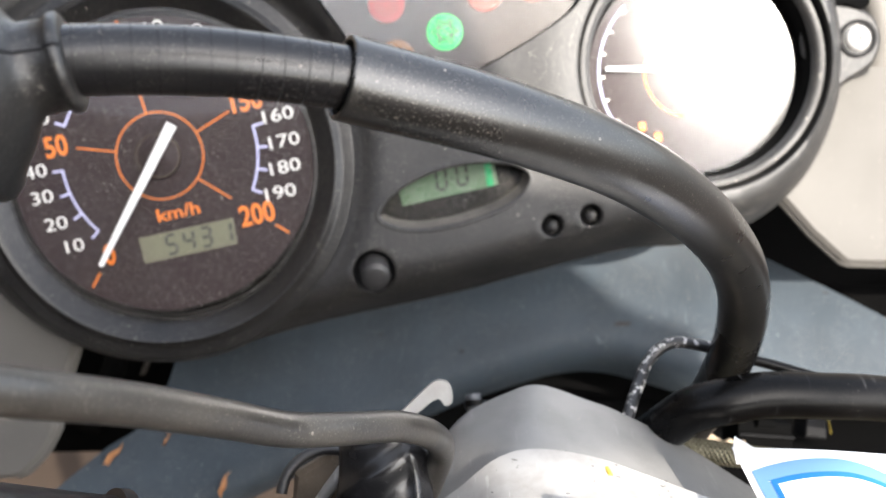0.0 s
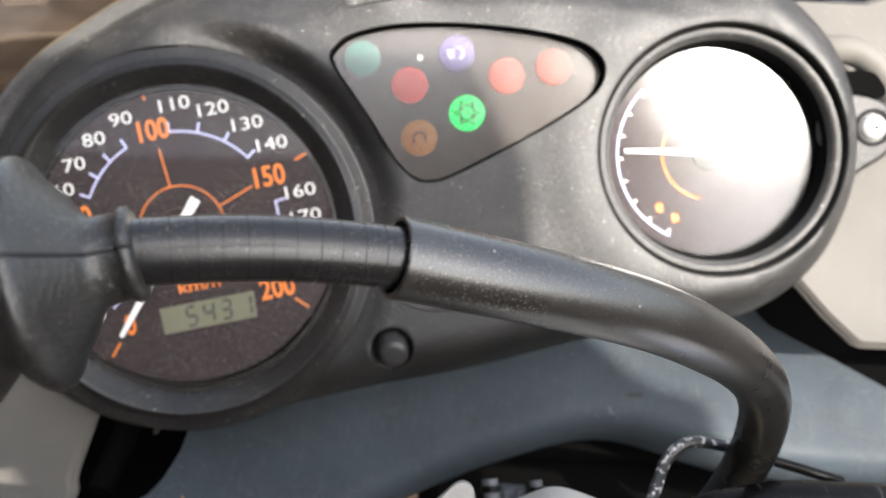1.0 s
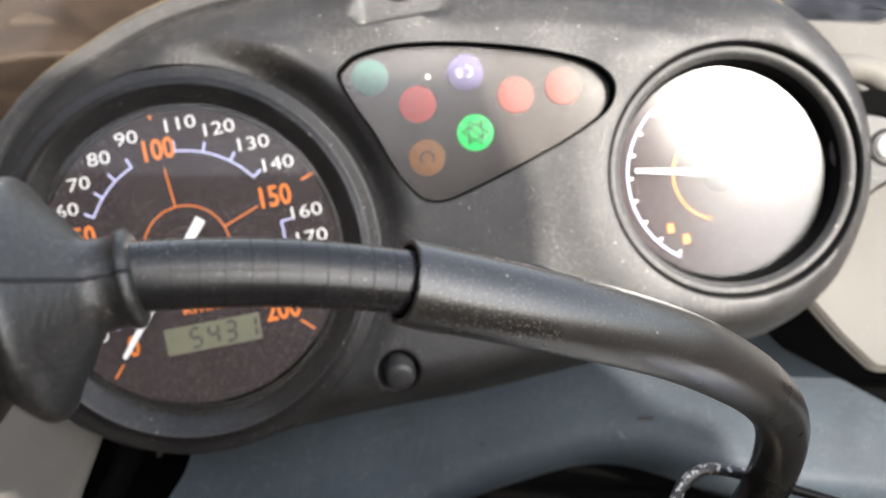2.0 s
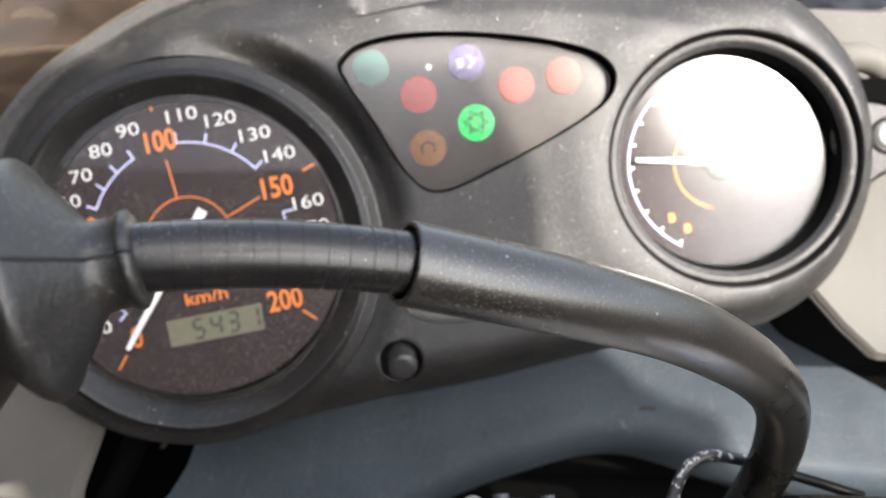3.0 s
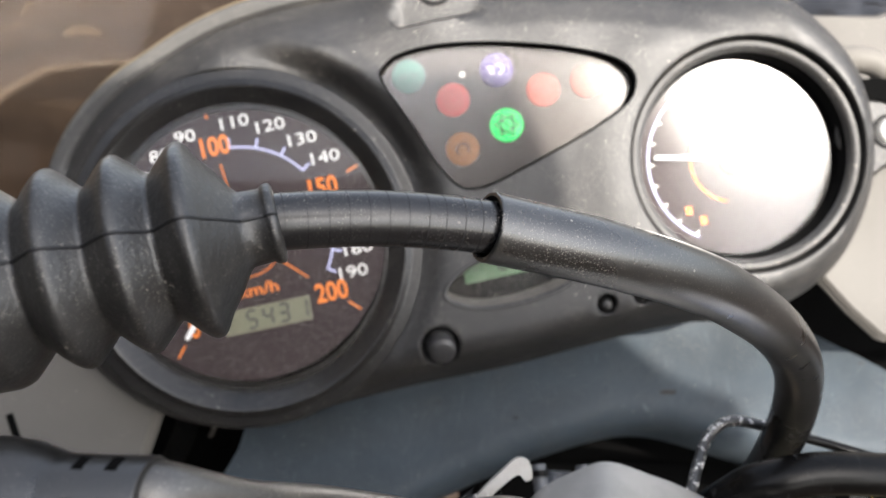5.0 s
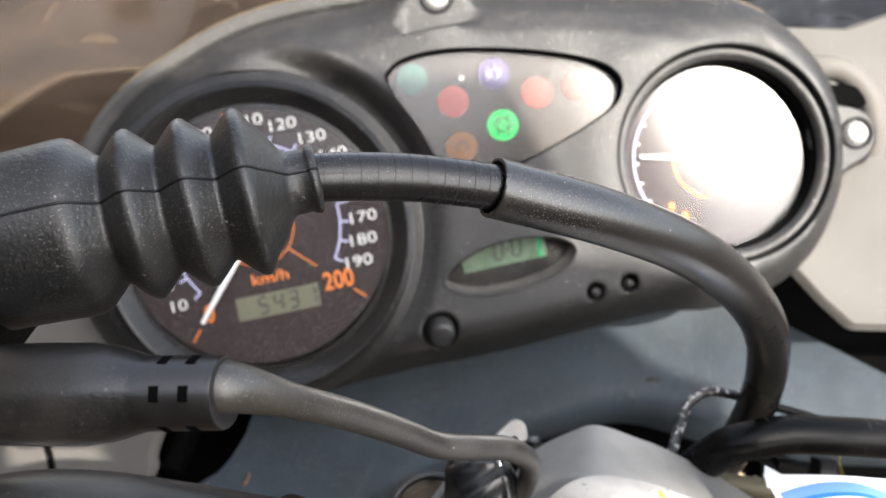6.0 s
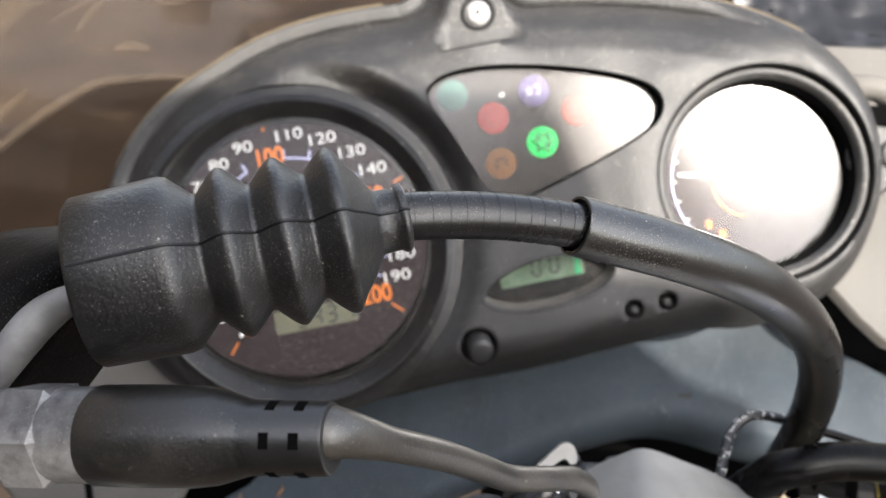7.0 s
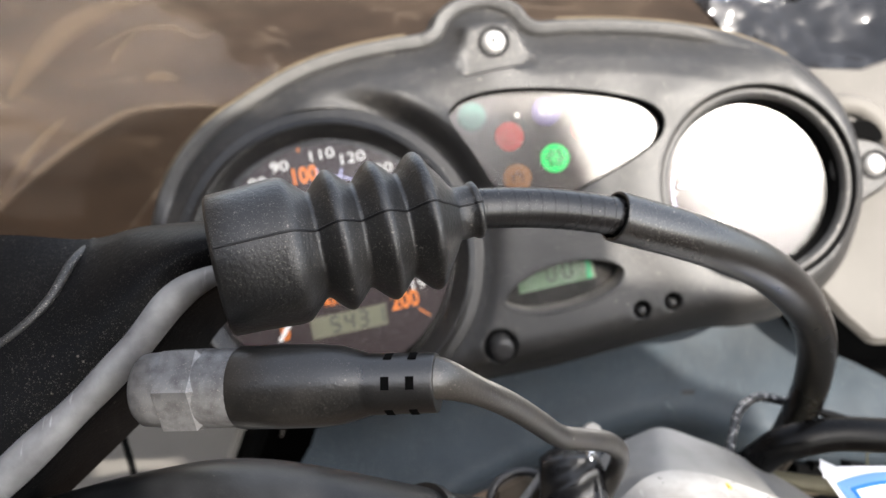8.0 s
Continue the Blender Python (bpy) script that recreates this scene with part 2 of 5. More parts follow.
FACET_GREEN = glow("darker green facet", (0.004, 0.16, 0.036), 0.07)
N_INK = material("dark green print", (0.005, 0.07, 0.025), 0.5)
PALE_BLUE_INK = material("pale blue print", (0.12, 0.25, 0.58), 0.5)
CABLE = material("dull black cable jacket", (0.0018, 0.0018, 0.002), 0.3, grain=(1800, 0.2), dust=0.06, blotch=0.4, scratches=0.25, shine=0.12)
LIP_DUST = material("plastic lip grey with dust", (0.115, 0.105, 0.09), 0.8, grain=(2600, 0.5), dust=0.7, blotch=0.6, blotch_scale=260, blotch_color=(0.06, 0.055, 0.048))
BUTTON = material("greyed rubber button", (0.02, 0.02, 0.021), 0.4, grain=(2400, 0.4), dust=0.4, blotch=0.4, blotch_scale=300, shine=0.5)
COWL_SCUFF = material("pale scuffed cowl plastic", (0.066, 0.077, 0.087), 0.6, grain=(1800, 0.3), dust=0.5, blotch=0.8, blotch_scale=260, blotch_color=(0.034, 0.043, 0.052))
WIRE_YELLOW = material("dull yellow insulation", (0.16, 0.12, 0.02), 0.5)
PALE_RIB = material("pale grey for connector light bands", (0.09, 0.095, 0.105), 0.35, grain=(1400, 0.3), dust=0.3, blotch=0.7, blotch_scale=200)
RIM_BAND = material("dusty rim plastic, paler for sunlight", (0.04, 0.039, 0.037), 0.42, grain=(1700, 0.6), dust=0.6, blotch=0.6, blotch_scale=45, blotch_color=(0.018, 0.018, 0.0175), shine=0.6)
RIM_DUST = material("caked tan dust", (0.11, 0.083, 0.048), 0.9, grain=(2000, 0.6), blotch=0.6, blotch_scale=250)
YELLOW_STAIN = material("yellow stain", (0.55, 0.4, 0.06), 0.6, blotch=0.4, blotch_scale=500)
EDGE_GREEN = material("green display edge", (0.03, 0.42, 0.16), 0.3)
TAN = material("plain tan brown", (0.13, 0.1, 0.07), 0.85, grain=(900, 0.5), dust=0.3, blotch=0.7, blotch_scale=160, blotch_color=(0.06, 0.047, 0.034))
GROOVE = material("dark cut in the sleeve", (0.005, 0.005, 0.0057), 0.45, shine=0.35)

# ---- builders
WORLD_OF = {}
MM, CM = 0.001, 0.01


def thing(name, at, label, category, group="", kind=""):
    """An Empty that carries a thing's parts; at: its pose in the world."""
    ob = new(name)
    ob.empty_display_size = 0.01
    ob.matrix_world = at
    WORLD_OF[ob] = at
    return tagged(ob, label, category, group, kind)


def finish(bm, name, mat, sharp=38):
    bmesh.ops.recalc_face_normals(bm, faces=bm.faces)
    me = bpy.data.meshes.new(name)
    bm.to_mesh(me)
    bm.free()
    for p in me.polygons:
        p.use_smooth = True
    me.set_sharp_from_angle(angle=radians(sharp))
    me.materials.append(mat)
    return me


def part(name, bm, mat, parent, label="", space=None, sharp=38):
    """Links a bmesh, built in the frame `space`, as one mesh under a thing or a part."""
    at = WORLD_OF[parent]
    if space is not None:
        bm.transform(at.inverted() @ space)
    ob = new(name, finish(bm, name, mat, sharp))
    ob.parent = parent
    WORLD_OF[ob] = at
    return tagged(ob, label)


def smooth_line(points, steps=8, closed=False):
    """A Catmull-Rom line through the points."""
    p = [Vector(q) for q in points]
    n, out = len(p), []
    for i in range(n if closed else n - 1):
        if closed:
            a, b, c, d = p[i - 1], p[i], p[(i + 1) % n], p[(i + 2) % n]
        else:
            b, c = p[i], p[i + 1]
            a, d = p[i - 1] if i else b * 2 - c, p[i + 2] if i + 2 < n else c * 2 - b
        for k in range(steps):
            t = k / steps
            out.append(0.5 * (2 * b + (c - a) * t + (2 * a - 5 * b + 4 * c - d) * t * t + (3 * b - a - 3 * c + d) * t ** 3))
    return out if closed else out + [p[-1]]


def rings_to_faces(bm, rings, closed_ring=True, close_loop=False):
    n = len(rings[0])
    pairs = list(zip(rings[:-1], rings[1:])) + ([(rings[-1], rings[0])] if close_loop else [])
    for a, b in pairs:
        for i in range(n if closed_ring else n - 1):
            j = (i + 1) % n
            bm.faces.new((a[i], a[j], b[j], b[i]))


def tube(line, radius, sides=20, flat=1.0, caps=True, up=None, bm=None):
    """A round or flattened tube along a line; radius: a number, or a function of the part of the way (0 to 1)."""
    bm = bm or bmesh.new()
    p = [Vector(q) for q in line]
    rad = radius if callable(radius) else (lambda s: radius)
    total = sum((b - a).length for a, b in zip(p[:-1], p[1:]))
    side, gone, rings = None, 0.0, []
    for i, q in enumerate(p):
        ahead = (p[min(i + 1, len(p) - 1)] - p[max(i - 1, 0)]).normalized()
        if i:
            gone += (q - p[i - 1]).length
        ref = Vector(up) if up else (side if side is not None else (Vector((0, 0, 1)) if abs(ahead.z) < 0.9 else Vector((1, 0, 0))))
        side = (ref - ahead * ref.dot(ahead)).normalized()
        other = ahead.cross(side)
        r = rad(gone / total)
        rings.append([bm.verts.new(q + side * (r * flat * math.cos(a)) + other * (r * math.sin(a)))
                      for a in (2 * math.pi * k / sides for k in range(sides))])
    rings_to_faces(bm, rings)
    if caps:
        bm.faces.new(rings[0][::-1])
        bm.faces.new(rings[-1])
    return bm


def turned(profile, start, end, sides=48, bm=None, caps=False, turn=0.0):
    """A body of revolution; profile: (distance along the axis, radius)."""
    bm = bm or bmesh.new()
    a = (Vector(end) - Vector(start)).normalized()
    side = Matrix.Rotation(radians(turn), 3, a) @ a.orthogonal().normalized()
    other = a.cross(side)
    rings = []
    for s, r in profile:
        c = Vector(start) + a * s
        rings.append([bm.verts.new(c + (side * math.cos(t) + other * math.sin(t)) * r) for t in (2 * math.pi * k / sides for k in range(sides))])
    rings_to_faces(bm, rings)
    if caps:
        bm.faces.new(rings[0][::-1])
        bm.faces.new(rings[-1])
    return bm


def disc(cu, cv, r, w, sides=64, thick=0.6):
    """A flat round plate in the cluster's frame, in mm."""
    return turned([(0, r * MM), (thick * MM, r * MM)], (cu * MM, cv * MM, (w - thick) * MM), (cu * MM, cv * MM, w * MM), sides, caps=True)


def ring_mm(profile, cu, cv, sides=96):
    """A turned ring about the cluster's normal; profile: (radius, height) in mm."""
    return turned([(w * MM, r * MM) for r, w in profile], (cu * MM, cv * MM, 0), (cu * MM, cv * MM, 1), sides)


def plate(outline, low, high, bevel=0.0):
    """An upright prism over an outline of (x, y), from low to high, with its top edge chamfered."""
    bm = bmesh.new()
    n = len(outline)
    c = Vector((sum(p[0] for p in outline) / n, sum(p[1] for p in outline) / n))
    levels = [(low, 0.0), (high - bevel, 0.0), (high, bevel)] if bevel else [(low, 0.0), (high, 0.0)]
    rings = []
    for z, inset in levels:
        ring = []
        for i, p in enumerate(outline):
            q = Vector(p[:2])
            if inset:
                e = (Vector(outline[(i + 1) % n][:2]) - Vector(outline[i - 1][:2])).normalized()
                nrm = Vector((-e.y, e.x))
                q = q + nrm * inset * (1 if nrm.dot(c - q) > 0 else -1)
            ring.append(bm.verts.new((q.x, q.y, z)))
        rings.append(ring)
    rings_to_faces(bm, rings)
    bm.faces.new(rings[0][::-1])
    bm.faces.new(rings[-1])
    return bm


def bar_mm(u0, v0, u1, v1, width, w, thick=0.12):
    """A straight printed bar between two places on a dial."""
    d = Vector((u1 - u0, v1 - v0)).normalized()
    s = Vector((-d.y, d.x)) * width / 2
    pts = [(u0 + s.x, v0 + s.y), (u0 - s.x, v0 - s.y), (u1 - s.x, v1 - s.y), (u1 + s.x, v1 + s.y)]
    return plate([(a * MM, b * MM) for a, b in pts], (w - thick) * MM, w * MM)


def arc_mm(cu, cv, r, a0, a1, width, w, thick=0.12, steps=40):
    """A printed arc, angles in degrees."""
    bm = bmesh.new()
    rows = []
    for i in range(steps + 1):
        a = radians(a0 + (a1 - a0) * i / steps)
        ca, sa = math.cos(a), math.sin(a)
        rows.append([bm.verts.new(((cu + q * ca) * MM, (cv + q * sa) * MM, z * MM)) for q, z in
                     ((r - width / 2, w - thick), (r + width / 2, w - thick), (r + width / 2, w), (r - width / 2, w))])
    rings_to_faces(bm, rows)
    bm.faces.new(rows[0][::-1])
    bm.faces.new(rows[-1])
    return bm


def letters(name, words, size, cu, cv, w, mat, parent, turn=0.0, wide=1.12, bold=0.0, mid=True):
    """Printed characters on the cluster: size is their height in mm."""
    curve = bpy.data.curves.new(name, "FONT")
    curve.body, curve.size, curve.offset = words, size * MM / 0.69, bold * size * MM
    curve.extrude, curve.resolution_u = 0.00004, 3
    curve.align_x, curve.align_y = "CENTER" if mid else "LEFT", "CENTER"
    tmp = new(name, curve)
    me = bpy.data.meshes.new_from_object(tmp.evaluated_get(bpy.context.evaluated_depsgraph_get()))
    bpy.data.objects.remove(tmp)
    bpy.data.curves.remove(curve)
    box = np.array([v.co for v in me.vertices])
    middle = (box.max(0) + box.min(0)) / 2
    me.transform(Matrix.Translation((-middle[0], -middle[1], 0)))
    me.transform(Matrix.Translation((cu * MM, cv * MM, w * MM)) @ pose(0, 0, 0, 0, 0, turn) @ Matrix.Diagonal((wide, 1, 1, 1)))
    me.materials.clear()
    me.materials.append(mat)
    ob = new(name, me)
    ob.parent = parent
    WORLD_OF[ob] = WORLD_OF[parent]
    return ob


def inside(x, y, loop):
    """Whether the places lie inside a closed loop (arrays)."""
    hit = np.zeros(len(x), bool)
    p = np.array(loop)
    for (x0, y0), (x1, y1) in zip(p, np.roll(p, -1, 0)):
        if y0 != y1:
            hit ^= ((y0 > y) != (y1 > y)) & (x < (x1 - x0) * (y - y0) / (y1 - y0) + x0)
    return hit


def from_loop(x, y, loop):
    """How far the places lie from a closed loop."""
    p = np.array(loop)
    best = np.full(len(x), 1e9)
    for a, b in zip(p, np.roll(p, -1, 0)):
        d = b - a
        s = np.clip(((x - a[0]) * d[0] + (y - a[1]) * d[1]) / max(d @ d, 1e-12), 0, 1)
        best = np.minimum(best, np.hypot(x - a[0] - s * d[0], y - a[1] - s * d[1]))
    return best


def sheet(rows):
    """A skin through rows of places (all rows equally long)."""
    bm = bmesh.new()
    grid = [[bm.verts.new(q) for q in row] for row in rows]
    rings_to_faces(bm, grid, closed_ring=False)
    return bm


def thicken(bm, by):
    """Gives a skin a thickness."""
    bmesh.ops.recalc_face_normals(bm, faces=bm.faces)
    bmesh.ops.solidify(bm, geom=bm.faces[:], thickness=by)
    return bm

# ---- the ground, far below the bars
def ground():
    bm = bmesh.new()
    n, far = 60, 400.0
    grid = []
    for i in range(n + 1):
        row = []
        for j in range(n + 1):
            a, b = (2 * i / n - 1), (2 * j / n - 1)
            x, y = far * a * abs(a) ** 2.2, far * b * abs(b) ** 2.2
            row.append(bm.verts.new((x, y, 0.012 * noise.noise(Vector((x * 1.3, y * 1.3, 0))))))
        grid.append(row)
    rings_to_faces(bm, grid, closed_ring=False)
    return tagged(new("ground", finish(bm, "ground", EARTH)), "brown packed bare earth with darker damp patches", "ground", kind="structure")


ground()

# ---- the instrument cluster: u right, v up along its face, w towards the rider
CLUSTER = RIDER @ Matrix(((0.97637, -0.21519, 0.01992, -0.069377), (0.00116, -0.08698, -0.99621, 0.203917),
                          (0.21610, 0.97269, -0.08468, 0.022302), (0, 0, 0, 1)))
SPEEDO, TACHO = (0.3, -3.0), (132.8, -6.6)
FACE_W, TACHO_W = -7.0, -12.0


def cluster_outline():
    """The housing's outer edge, anticlockwise, in mm."""
    pts = [(-2 + 54 * math.cos(radians(a)), 2 + 54 * math.sin(radians(a))) for a in range(118, 292, 12)]
    pts += [(34, -48.6), (62, -48.8), (91, -47.4), (110, -47.2), (123, -49.2), (137, -48.5), (150, -43.5), (160, -35), (168.5, -21), (171.8, -6),
            (171, 7.6), (166, 20), (156, 32), (140, 42.5), (123, 49.5), (105, 54.5), (88, 58), (78.5, 59.5), (75, 65), (68, 70), (61, 71.5), (53, 70.5),
            (47, 67), (43, 62.8), (33, 63), (21, 63), (8, 61.8), (-4, 59), (-16, 54.5)]
    return [(p.x, p.y) for p in smooth_line([(a, b, 0) for a, b in pts], 5, True)]


def loop_of(pts, steps=6):
    return [(p.x, p.y) for p in smooth_line([(a, b, 0) for a, b in pts], steps, True)]


def circle_loop(cu, cv, r, n):
    return [(cu + r * math.cos(2 * math.pi * k / n), cv + r * math.sin(2 * math.pi * k / n)) for k in range(n)]


WINDOW = loop_of([(44.6, 31.5), (46.6, 35.6), (52, 37.6), (62, 37.6), (76, 35.2), (92, 30.6), (103, 25.8), (107.6, 21.4), (108.2, 17), (105, 12.5),
                  (96, 8.2), (82, 3.6), (68, -0.3), (62.5, -0.8), (58.3, 1), (54.2, 7.2), (50, 18.5)])
DISPLAY = loop_of([(49.2, -26), (51.5, -22.3), (57.7, -19.2), (66.5, -17.4), (76, -17.8), (83.6, -20), (87, -23.5), (85, -27.3), (78.8, -30.2),
                   (69, -31.6), (59.2, -31.3), (52.6, -29.2)])
HOLES = [(circle_loop(*SPEEDO, 47.2, 120), -14.0), (circle_loop(*TACHO, 30.7, 100), -9.0), (WINDOW, -6.5), (DISPLAY, -9.0),
         (circle_loop(45.4, -38.4, 5.5, 40), -5.0), (circle_loop(89.6, -36.6, 3.0, 28), -4.2), (circle_loop(99.2, -36.1, 3.0, 28), -4.2)]


def shell_height(u, v, edge):
    """The housing's relief in mm over its plane."""
    d = from_loop(u, v, edge)
    top = np.clip((v - 6) / 22, 0, 1) * np.clip((150 - u) / 25, 0, 1)
    plain = -13 * (1 - np.clip(d / 12, 0, 1)) ** 2.2
    rim = np.interp(d, [0, 0.7, 1.4, 2.2, 5.2, 6.2, 9, 14, 20, 26], [-16, -11, -8.6, -8.1, -8.8, -9.7, -7.8, -3.4, -0.8, 0])
    h = plain * (1 - top) + rim * top
    r = np.hypot(u - TACHO[0], v - TACHO[1])
    h += 1.2 * np.exp(-(((r - 35) / 9) ** 2)) * np.clip(d / 7, 0, 1)
    r = np.hypot(u - SPEEDO[0], v - SPEEDO[1])
    h -= 5.5 * np.exp(-(((r - 47.5) / 4.2) ** 2)) * np.clip((u - 4) / 22, 0, 1) * np.clip((v + 14) / 25, 0, 1)
    h += 1.6 * np.exp(-(((r - 54.5) / 3.5) ** 2)) * np.clip((u - 12) / 20, 0, 1) * np.clip((v + 4) / 25, 0, 1) * np.clip(d / 12, 0, 1)
    h -= 2.8 * np.exp(-(((r - 47.2) / 3.4) ** 2)) * np.clip((6 - v) / 20, 0, 1)
    # the flat seat of the upper screw
    seat = np.clip((9.5 + (56 - v) * 0.25 - np.abs(u - 62.5)) / 1.5, 0, 1) * np.clip((v - 43.5) / 1.2, 0, 1) * np.clip((60.5 - v) / 2, 0, 1)
    return h * (1 - seat) + (-4.0) * seat


def cluster_shell():
    edge = cluster_outline()
    loops = [edge] + [h for h, _ in HOLES]
    co, edges = [], []
    for loop in loops:
        first = len(co)
        co += [Vector(p) for p in loop]
        edges += [(first + i, first + (i + 1) % len(loop)) for i in range(len(loop))]
    gu, gv = np.meshgrid(np.arange(-58, 174, 1.35), np.arange(-54, 74, 1.35))
    gu, gv = gu.ravel() + 0.11, gv.ravel() + 0.07
    keep = inside(gu, gv, edge) & (from_loop(gu, gv, edge) > 9.8)
    # rows of places that follow the outer edge, where the rim bends
    p = np.array(edge)
    e = np.roll(p, -1, 0) - np.roll(p, 1, 0)
    inward = np.stack([-e[:, 1], e[:, 0]], 1) / np.hypot(*e.T)[:, None]
    for d in (0.35, 0.7, 1.1, 1.6, 2.1, 2.6, 3.4, 4.3, 5.2, 5.7, 6.2, 7.0, 8.0, 9.0):
        q = p + inward * d
        ok = from_loop(q[:, 0], q[:, 1], edge) > d - 0.02
        gu, gv, keep = np.r_[gu, q[ok, 0]], np.r_[gv, q[ok, 1]], np.r_[keep, np.ones(ok.sum(), bool)]
    for loop in loops[1:]:
        keep &= from_loop(gu, gv, loop) > 0.55
    for loop in loops[1:]:
        keep &= ~inside(gu, gv, loop)
    co += [Vector((a, b)) for a, b in zip(gu[keep], gv[keep])]
    out, _, faces, *_ = geometry.delaunay_2d_cdt(co, edges, [], 0, 1e-5)
    flat = np.array([tuple(p) for p in out])
    mid = np.array([flat[list(f)].mean(0) for f in faces])
    use = inside(mid[:, 0], mid[:, 1], edge)
    for loop in loops[1:]:
        use &= ~inside(mid[:, 0], mid[:, 1], loop)
    high = shell_height(flat[:, 0], flat[:, 1], edge)
    bm = bmesh.new()
    vs = [bm.verts.new((p[0] * MM, p[1] * MM, h * MM)) for p, h in zip(flat, high)]
    for f, ok in zip(faces, use):
        if ok:
            bm.faces.new([vs[i] for i in f])
    # rolled edges into the openings and a skirt round the outside
    for (loop, depth), grow in [((edge, -34.0), 0.35)] + [(h, -0.35) for h in HOLES]:
        p = np.array(loop)
        h = shell_height(p[:, 0], p[:, 1], edge)
        e = np.roll(p, -1, 0) - np.roll(p, 1, 0)
        nrm = np.stack([e[:, 1], -e[:, 0]], 1) / np.hypot(*e.T)[:, None]
        q = p + nrm * grow
        rows = [[bm.verts.new((a * MM, b * MM, z * MM)) for a, b, z in zip(*pts.T, zz)] for pts, zz in
                ((p, h), (p + nrm * grow * 0.7, h - 0.12), (q, h - 0.5), (q, np.full(len(p), depth)))]
        rings_to_faces(bm, rows)
    bmesh.ops.remove_doubles(bm, verts=bm.verts[:], dist=2e-6)
    loose = [v for v in bm.verts if not v.link_faces]
    bmesh.ops.delete(bm, geom=loose, context="VERTS")
    return bm


def dial_angle(speed):
    return -130.2 - speed * 1.368


def speedometer(c):
    cu, cv = SPEEDO
    part("speedometer_barrel", ring_mm([(36.6, -12), (36.8, -6.4), (37.1, -5.9), (37.5, -6.1), (37.9, -5.5), (38.4, -5.0), (41.2, -3.0), (41.8, -2.35), (42.4, -2.15), (43.0, -2.4), (43.6, -3.0), (44.4, -3.3), (46.0, -3.2), (46.9, -3.5), (47.0, -14)], cu, cv, 128),
         SHELL_SMOOTH, c, "black ring that slopes up to a rounded satin lip")
    face = part("speedometer_face", disc(0, 0, 38.0, FACE_W, 96), FACE, c, "dusty dark brown dial printed in white and orange")
    w = FACE_W + 0.2
    for k, angle in zip((10, 20, 30, 40, 60, 70, 80, 90, 110, 120, 130, 140, 160, 170, 180, 190),
                        (-146.3, -159.3, -172.8, 175.2, 151.2, 138, 123.2, 107.6, 81.8, 63.9, 46.8, 32.3, 6.9, -5.1, -17, -28.9)):
        a = radians(angle)
        letters("numeral", str(k), 3.1, 30.6 * math.cos(a), 30.6 * math.sin(a), w, WHITE_INK, face, bold=-0.006, wide=1.32)
    for k, angle in ((0, -130.2), (50, 162.6), (100, 94.5), (150, 20.2), (200, -43.2)):
        a = radians(angle)
        ca, sa = math.cos(a), math.sin(a)
        r = 27.4 if k in (0, 200) else 25.2
        letters("numeral", str(k), 4.9, r * ca, r * sa, w, ORANGE_INK, face, bold=0.026, wide=0.82)
        part("tick", bar_mm(32.6 * ca, 32.6 * sa, 36.6 * ca, 36.6 * sa, 0.5, w), ORANGE_INK, face)
        if k:
            part("tick", bar_mm(10.6 * ca, 10.6 * sa, 20.2 * ca, 20.2 * sa, 0.36, w), ORANGE_INK, face)
    part("ring_mark", arc_mm(0, 0, 10.6, 0, 360, 0.32, w, steps=72), ORANGE_INK, face)
    for a, b in ((-142.3, -183.4), (150.4, 113.0), (86.0, 36.0), (5.4, -32.2)):
        part("scale_arc", arc_mm(0, 0, 23.9, a, b, 0.5, w), LILAC_INK, face)
        for k in range(4):
            g = radians(a + (b - a) * k / 3)
            part("tick", bar_mm(23.8 * math.cos(g), 23.8 * math.sin(g), 26.4 * math.cos(g), 26.4 * math.sin(g), 0.55, w), LILAC_INK, face)
    letters("unit", "km/h", 3.0, 1.2, -14.2, w, ORANGE_INK, face, bold=0.015, wide=1.25)
    odo = part("odometer_window", plate([(-9.8 * MM, -25 * MM), (13.6 * MM, -25 * MM), (13.9 * MM, -18.5 * MM), (-9.8 * MM, -18.5 * MM)], (w - 0.3) * MM, (w + 0.05) * MM), LCD, face,
               "grey-green display reading 5431")
    for digit, u in (("5", -2.2), ("4", 2.2), ("3", 6.5), ("1", 11.6)):
        seven_segment(digit, u, -21.7, 4.6, w + 0.16, LCD_INK, odo)
    # needle on its hub, resting at zero
    part("hub", ring_mm([(0.01, -4.5), (2.2, -4.5), (2.6, -4.9), (5.0, -5.6), (5.3, -5.7), (5.4, -6.9)], 0, 0, 48), FACE, c, "dark needle hub")
    part("hub_line", arc_mm(0, 0, 5.2, 0, 360, 0.14, -5.5, steps=60), RIM_DUST, c, "thin pale line round the hub")
    a = radians(dial_angle(0) + 0.3)
    ca, sa = math.cos(a), math.sin(a)
    def at(r, s):
        return ((r * ca - s * sa) * MM, (r * sa + s * ca) * MM)
    part("needle", plate([at(-8.4, -1.25), at(30.0, -0.55), at(30.4, 0), at(30.0, 0.55), at(-8.4, 1.25)], -4.3 * MM, -3.5 * MM, 0.0002), NEEDLE, c, "white pointer resting at zero")
    part("speedometer_glass", ring_mm([(0.01, -2.6), (20, -2.9), (38.0, -4.4)], cu, cv, 96), PLAIN_COVER, c, "dusty clear cover")


SEGMENTS = {"0": "abcdef", "1": "bc", "3": "abgcd", "4": "fgbc", "5": "afgcd", "7": "abc"}


